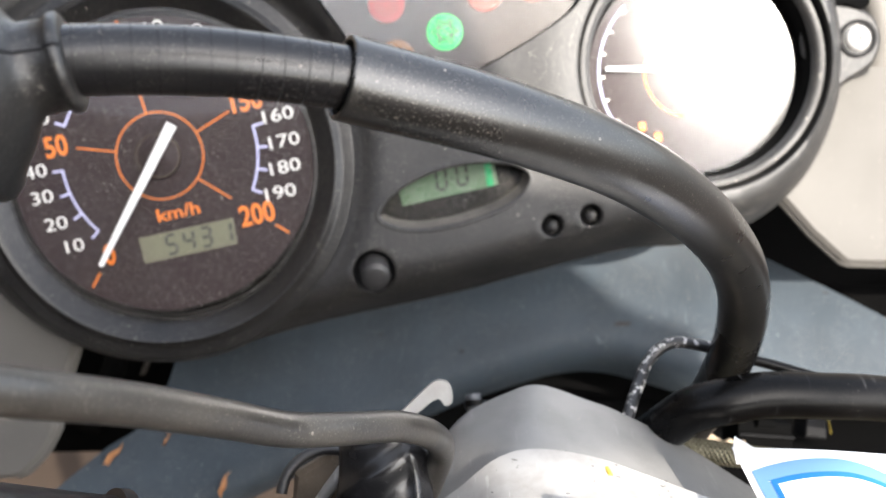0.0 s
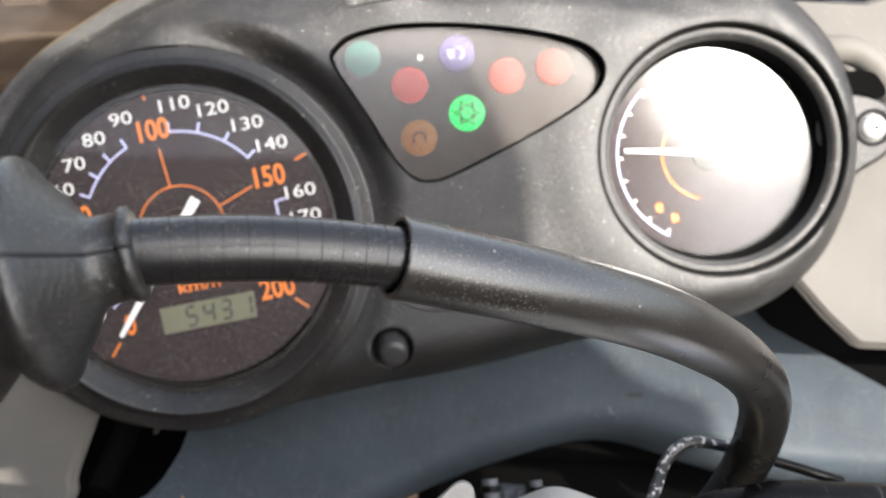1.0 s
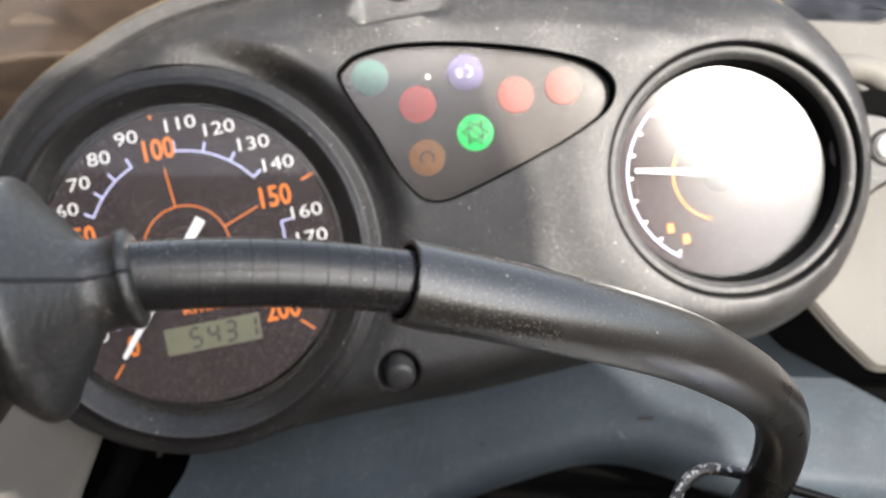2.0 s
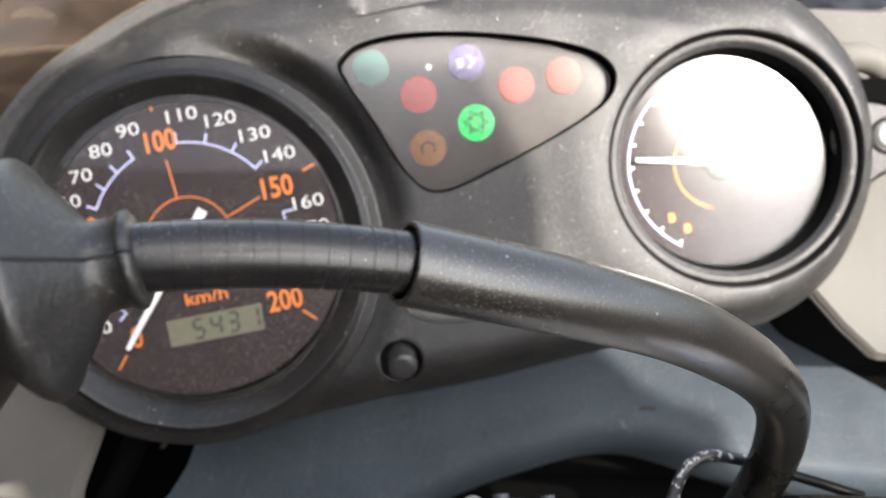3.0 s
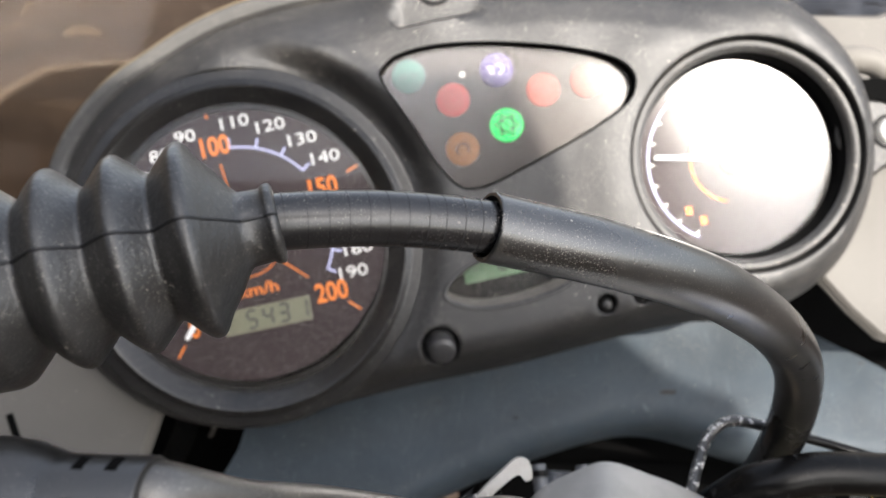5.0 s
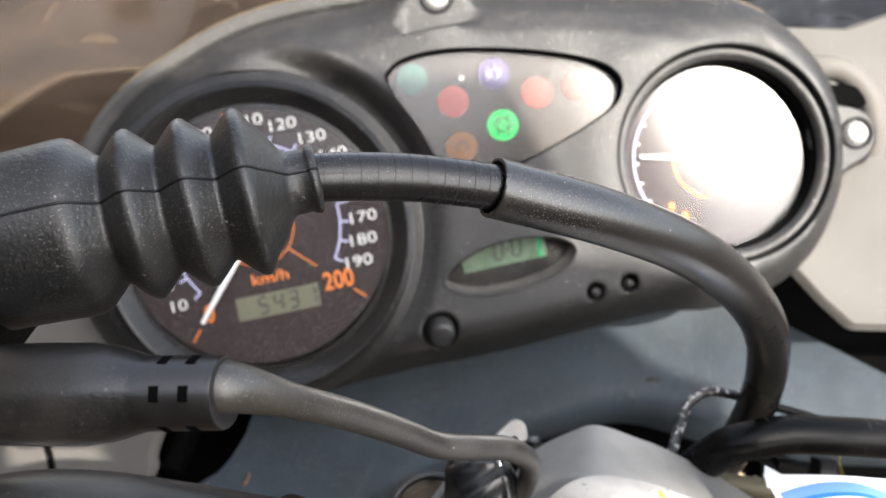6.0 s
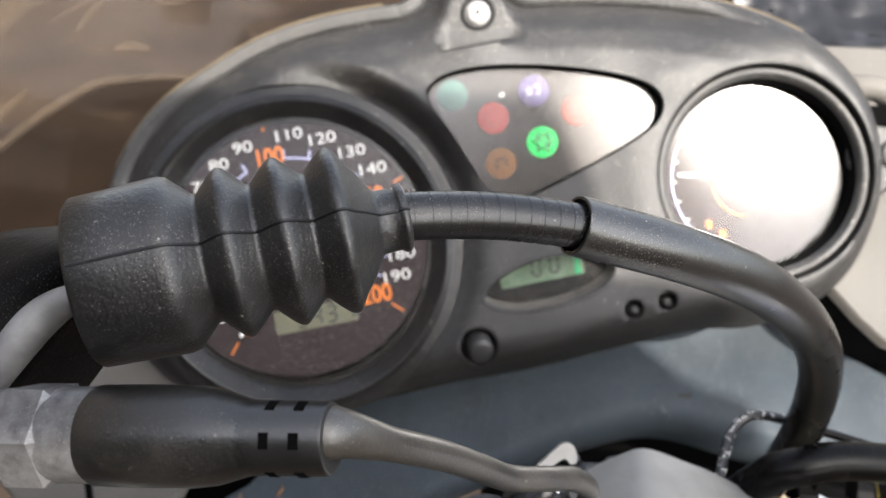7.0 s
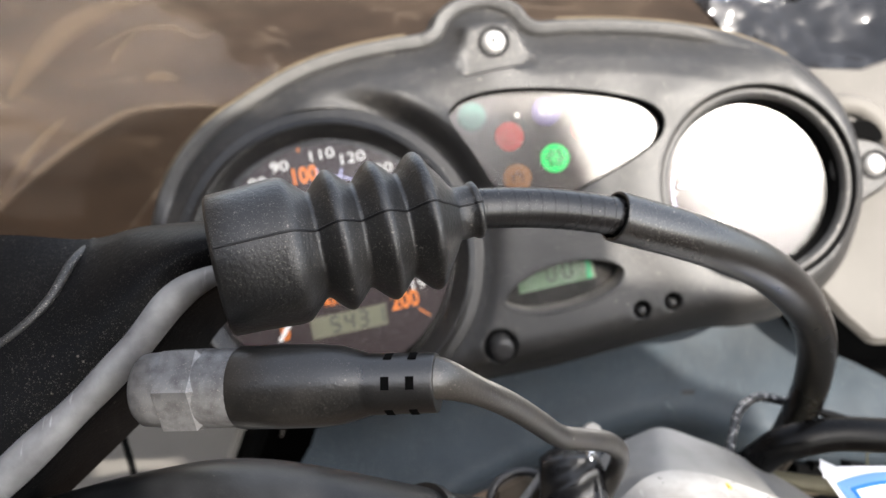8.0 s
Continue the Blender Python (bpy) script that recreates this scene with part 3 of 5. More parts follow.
def seven_segment(digit, cu, cv, high, w, mat, parent):
    """One display numeral: a bar for each lit segment."""
    x, y, lean = high * 0.25, high / 2, 0.08
    ends = {"a": (-x, y, x, y), "g": (-x, 0, x, 0), "d": (-x, -y, x, -y), "f": (-x, y, -x, 0), "b": (x, y, x, 0), "e": (-x, 0, -x, -y), "c": (x, 0, x, -y)}
    for s in SEGMENTS[digit]:
        a, b, p, q = ends[s]
        d = Vector((p - a, q - b)).normalized() * high * 0.05
        part("segment", bar_mm(cu + a + d.x + b * lean, cv + b + d.y, cu + p - d.x + q * lean, cv + q - d.y, high * 0.15, w, 0.1), mat, parent)


def tachometer(c):
    cu, cv = TACHO
    part("tachometer_well", ring_mm([(32.2, -9), (30, -15.5), (0.01, -15.5)], cu, cv, 64), BLACK, c, "black well round the rev counter")
    part("tachometer_bezel", ring_mm([(27.0, -4.2), (27.1, -2.9), (27.5, -2.2), (28.4, -1.7), (29.3, -1.8), (29.9, -2.4), (30.1, -3.4), (30.1, -14)], cu, cv, 96), SHELL, c, "satin black ring")
    # The inner wall's shade is put into its near-black colour.
    part("tachometer_sleeve", ring_mm([(25.2, -14.0), (26.6, -5.0), (27.05, -4.0)], cu, cv, 96), SHADE_BLACK, c, "inner wall of the ring, blackened for its shade")
    face = part("tachometer_face", disc(cu, cv, 25.4, TACHO_W, 72), FACE, c, "dark dial washed out by glare")
    w = TACHO_W + 0.2
    part("scale_arc", arc_mm(cu, cv, 23.0, 125, 235, 0.5, w), LILAC_INK, face)
    part("ring_mark", arc_mm(cu, cv, 11.6, 100, 250, 0.5, w), ORANGE_INK, face)
    for k, a in enumerate(range(128, 236, 15)):
        g = radians(a)
        part("tick", bar_mm(cu + 21.6 * math.cos(g), cv + 21.6 * math.sin(g), cu + 23.2 * math.cos(g), cv + 23.2 * math.sin(g), 0.6, w), WHITE_INK, face)
        if k > 5:
            part("numeral_bar", bar_mm(cu + 18.4 * math.cos(g) - 0.8, cv + 18.4 * math.sin(g), cu + 18.4 * math.cos(g) + 0.8, cv + 18.4 * math.sin(g), 2.2, w), ORANGE_INK, face)
    a = radians(168)
    ca, sa = math.cos(a), math.sin(a)
    def at(r, s):
        return ((cu + r * ca - s * sa) * MM, (cv + r * sa + s * ca) * MM)
    part("hub", ring_mm([(0.01, -9.8), (4.2, -9.8), (4.6, -11.9)], cu, cv, 40), BLACK, c, "black needle hub")
    part("needle", plate([at(-5, -1.0), at(21.6, -0.5), at(21.6, 0.5), at(-5, 1.0)], -10.2 * MM, -9.6 * MM, 0.0002), NEEDLE, c, "white pointer")
    part("tachometer_glass", ring_mm([(0.01, -8.0), (14, -8.1), (25.9, -8.7)], cu, cv, 96), COVER, c, "clear cover full of sun glare")


def tell_tales(c):
    floor_loop = [(a * MM, b * MM) for a, b in WINDOW]
    panel = part("tell_tale_panel", plate(floor_loop, -8.0 * MM, -5.6 * MM), TELL_BACK, c, "dark brown panel behind clear plastic")
    for name, u, v, mat, label in (("turn_lamp", 51.8, 32.0, LENS_TEAL, "teal turn signal lens"), ("brake_lamp", 61.9, 23.6, LENS_RED, "red warning lens with rings"),
                                   ("beam_lamp", 74.6, 28.9, LENS_VIOLET, "violet high beam lens"), ("neutral_lamp", 74.3, 14.3, LENS_GREEN, "lit green neutral lens marked N"),
                                   ("choke_lamp", 61.7, 10.6, LENS_AMBER, "amber lens"), ("oil_lamp", 85.5, 21.3, LENS_RED2, "dull red oil lens"),
                                   ("fuel_lamp", 97.2, 21.2, LENS_RED2, "dull red fuel lens")):
        lamp = part(name, ring_mm([(0.01, -4.8), (4.1, -4.82), (4.3, -4.95), (4.4, -5.7)], u, v, 40), mat, panel, label)
        w = -4.62
        if name == "neutral_lamp":
            for a in ((-1.5, -1.9, -1.5, 1.9), (-1.5, 1.9, 1.6, -1.9), (1.6, -1.9, 1.6, 1.9)):
                part("stroke", bar_mm(u + a[0], v + a[1], u + a[2], v + a[3], 0.42, w, 0.1), N_INK, lamp)
            for k in range(3):
                g = radians(20 + 60 * k)
                for off in (-1.6, 1.6):
                    a = (-3 * math.cos(g) - off * math.sin(g), -3 * math.sin(g) + off * math.cos(g), 3 * math.cos(g) - off * math.sin(g), 3 * math.sin(g) + off * math.cos(g))
                    part("facet_line", bar_mm(u + a[0], v + a[1], u + a[2], v + a[3], 0.42, w - 0.05, 0.1), FACET_GREEN, lamp)
        elif name == "brake_lamp":
            for r in (1.2, 2.0, 2.8):
                part("stroke", arc_mm(u, v, r, 0, 360, 0.2, w, 0.1, 30), LENS_RED2, lamp)
        elif name == "oil_lamp":
            for a in ((-2.6, 0.9, -1.4, 0.4), (-1.4, 0.4, 1.2, 0.4), (-1.2, -1.0, 1.0, -1.0), (-1.4, 0.4, -1.2, -1.0), (1.0, -1.0, 2.6, 0.8)):
                part("stroke", bar_mm(u + a[0], v + a[1], u + a[2], v + a[3], 0.22, w, 0.1), DARK_INK, lamp)
        elif name == "turn_lamp":
            for s in (-1, 1):
                for a in ((0.5, 0.5, 2.6, 0.0), (0.5, -0.5, 2.6, 0.0)):
                    part("stroke", bar_mm(u + s * a[0], v + a[1], u + s * a[2], v + a[3], 0.2, w, 0.1), DARK_INK, lamp)
        elif name == "choke_lamp":
            part("stroke", arc_mm(u, v - 0.3, 1.6, -40, 220, 0.5, w, 0.1, 30), FACE, lamp)
        elif name == "beam_lamp":
            part("stroke", arc_mm(u + 0.3, v, 1.3, -90, 90, 0.25, w, 0.1, 20), WHITE_INK, lamp)
            for s in (-0.8, 0, 0.8):
                part("stroke", bar_mm(u - 2.2, v + s, u - 0.6, v + s, 0.22, w, 0.1), WHITE_INK, lamp)
    part("light_sensor", disc(65.6, 29.6, 0.6, -5.3, 20), WHITE_INK, panel, "small pale dot")
    # A black ring in place of the window's deep recessed border.
    border = [Vector((a * MM, b * MM, -3.3 * MM)) for a, b in WINDOW]
    part("window_border", tube(border + border[:2], 0.7 * MM, 10, caps=False), SHADE_BLACK, c, "black border ring round the window")
    part("tell_tale_cover", plate(floor_loop, -3.6 * MM, -3.3 * MM), TELL_COVER, c, "clear cover with sun glare")


def clock_display(c):
    part("display_well", plate([(a * MM, b * MM) for a, b in DISPLAY], -12.0 * MM, -9.0 * MM), BLACK, c)
    lcd = part("clock_screen", plate([(55.2 * MM, -24.6 * MM), (79.5 * MM, -24.4 * MM), (79.5 * MM, -16.6 * MM), (55.2 * MM, -16.6 * MM)], -8.6 * MM, -8.0 * MM), LCD_GREEN, c,
               "green liquid crystal display")
    for digit, u in (("0", 66.0), ("0", 71.2)):
        seven_segment(digit, u, -20.2, 4.8, -7.85, LCD_INK, lcd)
    part("segment", bar_mm(68.3, -20.4, 68.9, -20.4, 0.6, -7.85), LCD_INK, lcd)
    part("green_edge", bar_mm(77.6, -24.3, 78.0, -16.8, 1.6, -7.7), EDGE_GREEN, lcd, "green side edge")
    rim = [Vector((a * MM, b * MM, -0.5 * MM)) for a, b in DISPLAY]
    part("display_lip", tube(rim + rim[:2], 0.75 * MM, 10, caps=False), SHELL, c, "rounded lip round the display")
    # the sloping lower wall of the recess, grey with dust
    lower = [(a, b) for a, b in DISPLAY]
    first = min(range(len(lower)), key=lambda k: lower[k][0])
    lower = lower[first:] + lower[:first]
    if lower[6][1] > lower[0][1]:
        lower = [lower[0]] + lower[:0:-1]
    lower = [p for p in lower[:40] if p[1] < -23.2]
    wall = []
    for w, reach, lift in ((-0.2, 0.0, 0.0), (-0.9, 0.35, 0.12), (-3.4, 1.3, 0.55), (-5.9, 2.1, 0.9)):
        row = []
        for k, (a, b) in enumerate(lower):
            f = math.sin(math.pi * (k + 0.5) / len(lower)) ** 0.5
            row.append((((a + (68 - a) * 0.03 * reach)) * MM, (b + reach * f) * MM, w * MM))
        wall.append(row)
    part("recess_wall", thicken(sheet(wall), 0.0003), LIP_DUST, c, "dusty grey sloping wall of the display recess")
    part("clock_cover", plate([(a * MM, b * MM) for a, b in DISPLAY], -6.6 * MM, -6.3 * MM), PLAIN_COVER, c, "clear cover")


def screw(u, v, w, r, c):
    s = part("screw", ring_mm([(0.01, w + 1.6), (r * 0.55, w + 1.5), (r * 0.9, w + 0.9), (r, w + 0.2), (r, w - 1)], u, v, 32), STEEL, c, "bright cross-head screw")
    for a in (20, 110):
        g = radians(a)
        part("slot", bar_mm(u - r * 0.45 * math.cos(g), v - r * 0.45 * math.sin(g), u + r * 0.45 * math.cos(g), v + r * 0.45 * math.sin(g), r * 0.2, w + 1.72, 0.3), BLACK, s)


def instrument_cluster():
    c = thing("instrument_cluster", CLUSTER, "black plastic motorcycle instrument cluster with two round dials", "instrument panel")
    part("housing", cluster_shell(), SHELL, c, "dusty grained black housing", sharp=50)
    part("back_cover", plate([(a * 0.97 * MM, b * 0.97 * MM) for a, b in cluster_outline()[::4]], -40 * MM, -33 * MM), BLACK, c)
    rim = [Vector((a * MM, b * MM, -13.5 * MM)) for a, b in cluster_outline() if b > 30 and not 38 < a < 84]
    for side in ([p for p in rim if p.x < 0.05], [p for p in rim if p.x > 0.05]):
        side.sort(key=lambda p: p.x)
        part("dust_line", tube(side, 0.7 * MM, 8), RIM_DUST, c, "tan dust caked along the outer rim")
    # Paler strips along the rim put its sunlit brightness into the colour.
    p = np.array(cluster_outline())
    e = np.roll(p, -1, 0) - np.roll(p, 1, 0)
    inward = np.stack([-e[:, 1], e[:, 0]], 1) / np.hypot(*e.T)[:, None]
    for lo, hi, steps in ((-44, 42, (1.5, 2.1, 3.2, 4.4, 5.0)), (86, 168, (0.75, 1.0, 1.4, 1.8, 2.1))):
        on = sorted((k for k in range(len(p)) if lo < p[k, 0] < hi and p[k, 1] > (30 if lo < 0 else 12)), key=lambda k: p[k, 0])
        band = []
        for d in steps:
            q = np.array([p[k] + inward[k] * (d if lo > 0 else 2.0 + (d - 2.0) * min(1.0, (44 + p[k, 0]) / 40 + 0.15)) for k in on])
            band.append([(a * MM, b * MM, (h + 0.16) * MM) for (a, b), h in zip(q, shell_height(q[:, 0], q[:, 1], cluster_outline()))])
        part("rim_band", thicken(sheet(band), 0.00008), RIM_BAND, c, "dusty flat rim, made paler for its sunlit look")
    speedometer(c)
    tachometer(c)
    tell_tales(c)
    clock_display(c)
    lean = Vector((0.04, -0.42, 1.0)).normalized()
    stub = [(0, 3.5)] + [(1.6 + 0.8 * k + e, 3.5 if 0 < e < 0.6 else 3.05) for k in range(5) for e in (0.0, 0.12, 0.5, 0.62)] + [(5.8, 3.3), (6.2, 2.8), (6.35, 2.2), (6.4, 0.01)]
    foot = Vector((45.5, -37.3, -3.6))
    part("trip_button", turned([(h * MM, r * MM) for h, r in stub], foot * MM, (foot + lean) * MM, 40), BUTTON, c, "round grooved black rubber button")
    part("button_well", disc(45.4, -38.4, 5.8, -4.2, 36), BLACK, c)
    for u, v in ((89.6, -36.6), (99.2, -36.1)):
        part("blind_pin", ring_mm([(0.01, -1.2), (0.9, -1.35), (1.5, -1.9), (1.75, -2.8), (1.8, -4.2)], u + 0.3, v - 0.3, 24), SHELL, c, "small rounded pin in a hole")
        part("pin_well", disc(u, v, 3.2, -3.6, 24), BLACK, c)
    part("screw_ear", plate([(a * MM, b * MM) for a, b in loop_of([(160, 2), (170, 1), (176.5, -3), (178, -9), (175, -15), (168, -18), (160, -20)], 4)], -13 * MM, -5.0 * MM, 0.0012),
         SHELL, c, "black lug with a screw")
    ridge = smooth_line([(161, 13.5, -18), (167.5, 13.2, -13), (174.5, 10.6, -11.5), (179.8, 3.2, -11), (180.8, -6.5, -11.5), (179.5, -15, -14)], 8)
    part("lug_ridge", tube([p * MM for p in ridge], 3.6 * MM, 18), LUG_GLARE, c, "raised rim arching over the side screw, brightened for sun glare")
    # A flat black plate paints the shade of the hollow under the rim.
    part("lug_shade", plate([(a * MM, b * MM) for a, b in loop_of([(164.5, 5.2), (169, 6.4), (174, 4.8), (176.2, 0.2), (174.2, -1.4), (170.2, 0.6), (166, 0.8)], 4)], -9 * MM, -4.7 * MM), SHADE_BLACK, c, "black plate for the shaded hollow under the rim")
    part("screw_ring", ring_mm([(3.7, -5.4), (3.7, -4.5), (4.6, -4.5), (4.6, -5.4)], 171.8, -8.2, 32), BLACK, c)
    screw(171.8, -8.2, -5.0, 3.1, c)
    part("screw_ring", ring_mm([(3.9, -4.4), (3.9, -3.6), (4.9, -3.6), (4.9, -4.4)], 63.2, 53.0, 32), BLACK, c)
    screw(63.2, 53.0, -4.0, 3.3, c)
    return c


instrument_cluster()

# ---- added unseen board on a post, behind the left shoulder, shading the speedometer
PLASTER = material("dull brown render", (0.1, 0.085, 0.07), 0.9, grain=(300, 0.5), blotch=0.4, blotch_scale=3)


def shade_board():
    c = thing("unseen_shade_board", RIDER @ Matrix.Translation((-0.2, -0.42, 0)), "added unseen board on a post that shades the cluster", "board")
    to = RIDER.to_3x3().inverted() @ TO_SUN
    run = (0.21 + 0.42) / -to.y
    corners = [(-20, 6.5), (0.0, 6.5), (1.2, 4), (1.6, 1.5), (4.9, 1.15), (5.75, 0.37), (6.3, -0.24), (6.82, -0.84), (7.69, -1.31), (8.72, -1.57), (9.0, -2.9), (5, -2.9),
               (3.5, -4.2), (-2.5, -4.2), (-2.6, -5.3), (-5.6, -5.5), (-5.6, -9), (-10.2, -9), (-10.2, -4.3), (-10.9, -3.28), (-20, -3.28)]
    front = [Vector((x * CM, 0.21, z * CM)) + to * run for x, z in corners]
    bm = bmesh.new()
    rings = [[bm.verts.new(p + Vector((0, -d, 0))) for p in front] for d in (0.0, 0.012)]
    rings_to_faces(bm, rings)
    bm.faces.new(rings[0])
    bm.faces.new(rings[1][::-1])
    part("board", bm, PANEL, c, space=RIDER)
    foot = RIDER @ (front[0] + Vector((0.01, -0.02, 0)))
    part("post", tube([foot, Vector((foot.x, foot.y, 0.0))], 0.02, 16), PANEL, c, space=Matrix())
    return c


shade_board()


def house_walls():
    """Added unseen walls, behind the saddle and along its left, that dim sky and reflections."""
    for name, plan, high, label in (("unseen_wall_south", [(-3.45, -2.3), (0.78, -2.3), (0.78, -2.05), (-3.45, -2.05)], 3.1, "added unseen brown wall behind the motorcycle, dimming the sky light"),
                                    ("unseen_wall_west", [(-3.45, -2.05), (-3.2, -2.05), (-3.2, 4.6), (-3.45, 4.6)], 5.4, "added unseen brown wall beside the motorcycle, dimming the sky light")):
        tagged(new(name, finish(plate(plan, 0.0, high), name, PLASTER)), label, "wall", kind="structure")


house_walls()

# ---- fairing panels round the cluster (rider's frame, cm)
def cm(*p):
    return Vector(p) * CM


def at_cm(x, y, z):
    return RIDER @ Matrix.Translation(cm(x, y, z))


def cowl_low(x):
    """The arched lower edge of the cowl (cm)."""
    arch = -4.5 + 1.15 * math.exp(-((x - 4.2) / 3.2) ** 2)
    if x < 1.5:
        arch -= 0.075 * (1.5 - x) ** 2
    if x > 7:
        arch -= 0.02 * (x - 7)
    return max(arch, -11.0)


def cowl_top(x):
    """The upper edge of the cowl (cm), falling away to the right of the rev counter."""
    return float(np.interp(x, [7.5, 9.2, 13.2, 18], [2.5, 0.0, -2.2, -4.4]))


def cowl_place(x, z):
    """A place on the cowl: it leans to the rider as it comes down and rolls under at its lower edge."""
    over = z - cowl_low(x)
    y = 25.9 + 0.38 * z + 0.0015 * (x - 3) ** 2
    return Vector((x, y + 1.5 * max(0.0, 1 - over / 1.1) ** 2 + 0.25 * math.exp(-((z + 0.6) / 1.2) ** 2), z))


def cowl():
    """The blue-grey inner cowl: a bowed skin that curls under along an arched lower edge."""
    c = thing("inner_cowl", at_cm(2, 25, -2), "blue-grey plastic inner cowl panel below the instruments", "fairing panel")
    def left(z):
        return float(np.interp(-z, [-3, 3.2, 4, 5, 5.5, 6.7, 11], [-7.4, -7.6, -7.8, -8.35, -9.2, -10.6, -15]))
    rows = []
    for k in range(41):
        s = 1 - (1 - k / 40) ** 1.5
        row = []
        for i in range(91):
            x = 18.0 - 26.0 * i / 90
            top = cowl_top(x)
            z = top + (cowl_low(x) - top) * s
            q = cowl_place(x, z)
            if x < 0:
                q.x *= left(z) / -8.0
            row.append(q * CM)
        rows.append(row)
    part("skin", thicken(sheet(rows), 0.0025), COWL, c, "scuffed blue-grey plastic skin", space=RIDER)
    for x, z, r in ((5.15, -2.12, 0.22), (0.5, -2.85, 0.07), (-1.8, -2.4, 0.06), (11.2, -1.2, 0.1)):
        q = cowl_place(x, z)
        blob = [(q + Vector((r * math.cos(g) * (1 + 0.3 * math.sin(3 * g + x)), -0.275, r * 0.8 * math.sin(g) * (1 + 0.3 * math.cos(2 * g))))) * CM for g in (2 * math.pi * k / 18 for k in range(18))]
        bm = bmesh.new()
        ring = [bm.verts.new(p) for p in blob]
        bm.faces.new(ring)
        bmesh.ops.solidify(bm, geom=bm.faces[:], thickness=0.0001)
        part("stain", bm, STAIN, c, "dark dried stain", space=RIDER)
    rng = random.Random(7)
    for x, z, long, wide, turn in ((4.55, -2.75, 0.9, 0.22, -62), (1.2, -2.35, 1.5, 0.1, 18), (-0.3, -2.75, 1.1, 0.16, 24), (2.6, -2.3, 1.2, 0.08, 8), (-2.3, -2.6, 0.5, 0.03, 60), (-2.6, -2.5, 0.4, 0.02, -50), (-1.9, -2.75, 0.45, 0.02, 40),
                                   (9.2, -0.9, 0.3, 0.05, 20), (7.6, -1.2, 0.25, 0.04, 70)):
        g = radians(turn)
        rows = []
        for k in range(13):
            f = k / 12
            w = wide * math.sin(math.pi * (f * 0.94 + 0.03)) * (0.6 + 0.5 * rng.random())
            m = Vector((x + math.cos(g) * long * (f - 0.5), 0, z + math.sin(g) * long * (f - 0.5)))
            rows.append([(cowl_place(m.x - math.sin(g) * w * e, m.z + math.cos(g) * w * e) + Vector((0, -0.262, 0))) * CM for e in (-0.5, 0, 0.5)])
        part("pale_streak", thicken(sheet(rows), 0.00005), COWL_SCUFF, c, "pale rubbed streak", space=RIDER)
    return c


def dry_leaf(x, z, length, turn, curl, label):
    """A narrow curled dry leaf lying on the cowl."""
    q = cowl_place(x, z)
    c = thing("dry_leaf", RIDER @ Matrix.Translation(q * CM), label, "leaf", "leaves on the cowl")
    rows = []
    for k in range(13):
        s = k / 12
        w = 0.1 * length * math.sin(math.pi * min(0.97, s + 0.05)) ** 0.7
        g = radians(turn) + curl * math.sin(2 * math.pi * s)
        m = q + Vector((math.cos(g), 0, math.sin(g))) * length * (s - 0.5) + Vector((0.1 * curl * math.sin(math.pi * s), -0.31 - 0.12 * math.sin(math.pi * s), 0))
        e = Vector((-math.sin(g), 0, math.cos(g)))
        rows.append([(m + e * w * j + Vector((0, -0.06 * abs(j), 0))) * CM for j in (-1, -0.5, 0, 0.5, 1)])
    part("blade", thicken(sheet(rows), 0.0002), LEAF, c, space=RIDER)


def side_panel(pts, y, label, tip, lips, seams=(), soft=True):
    """A flat fairing panel with a rounded edge; pts: (x, z) in cm."""
    c = thing("side_fairing", at_cm(*tip), label, "fairing panel")
    frame_of = RIDER @ Matrix(((1, 0, 0, 0), (0, 0, -1, y * CM), (0, 1, 0, 0), (0, 0, 0, 1)))
    outline = [(p.x * CM, p.y * CM) for p in (smooth_line([(a, b, 0) for a, b in pts], 4, True) if soft else [Vector((a, b)) for a, b in pts])]
    part("skin", plate(outline, -0.4 * CM, 0.0, 0.0012), PANEL, c, space=frame_of)
    lip = [Vector((a, b, -0.0028)) for a, b in outline]
    if lips:
        part("edge_lip", tube(lip[lips[0]:lips[1]], 0.0009, 10), PANEL, c, "rounded moulded edge", space=frame_of)
    for pts_2 in seams:
        part("seam", tube([Vector((a * CM, b * CM, 0.0002)) for a, b in pts_2], 0.0011, 8, flat=0.4), SHADE_BLACK, c, "dark gap between two panels", space=frame_of)
    return c


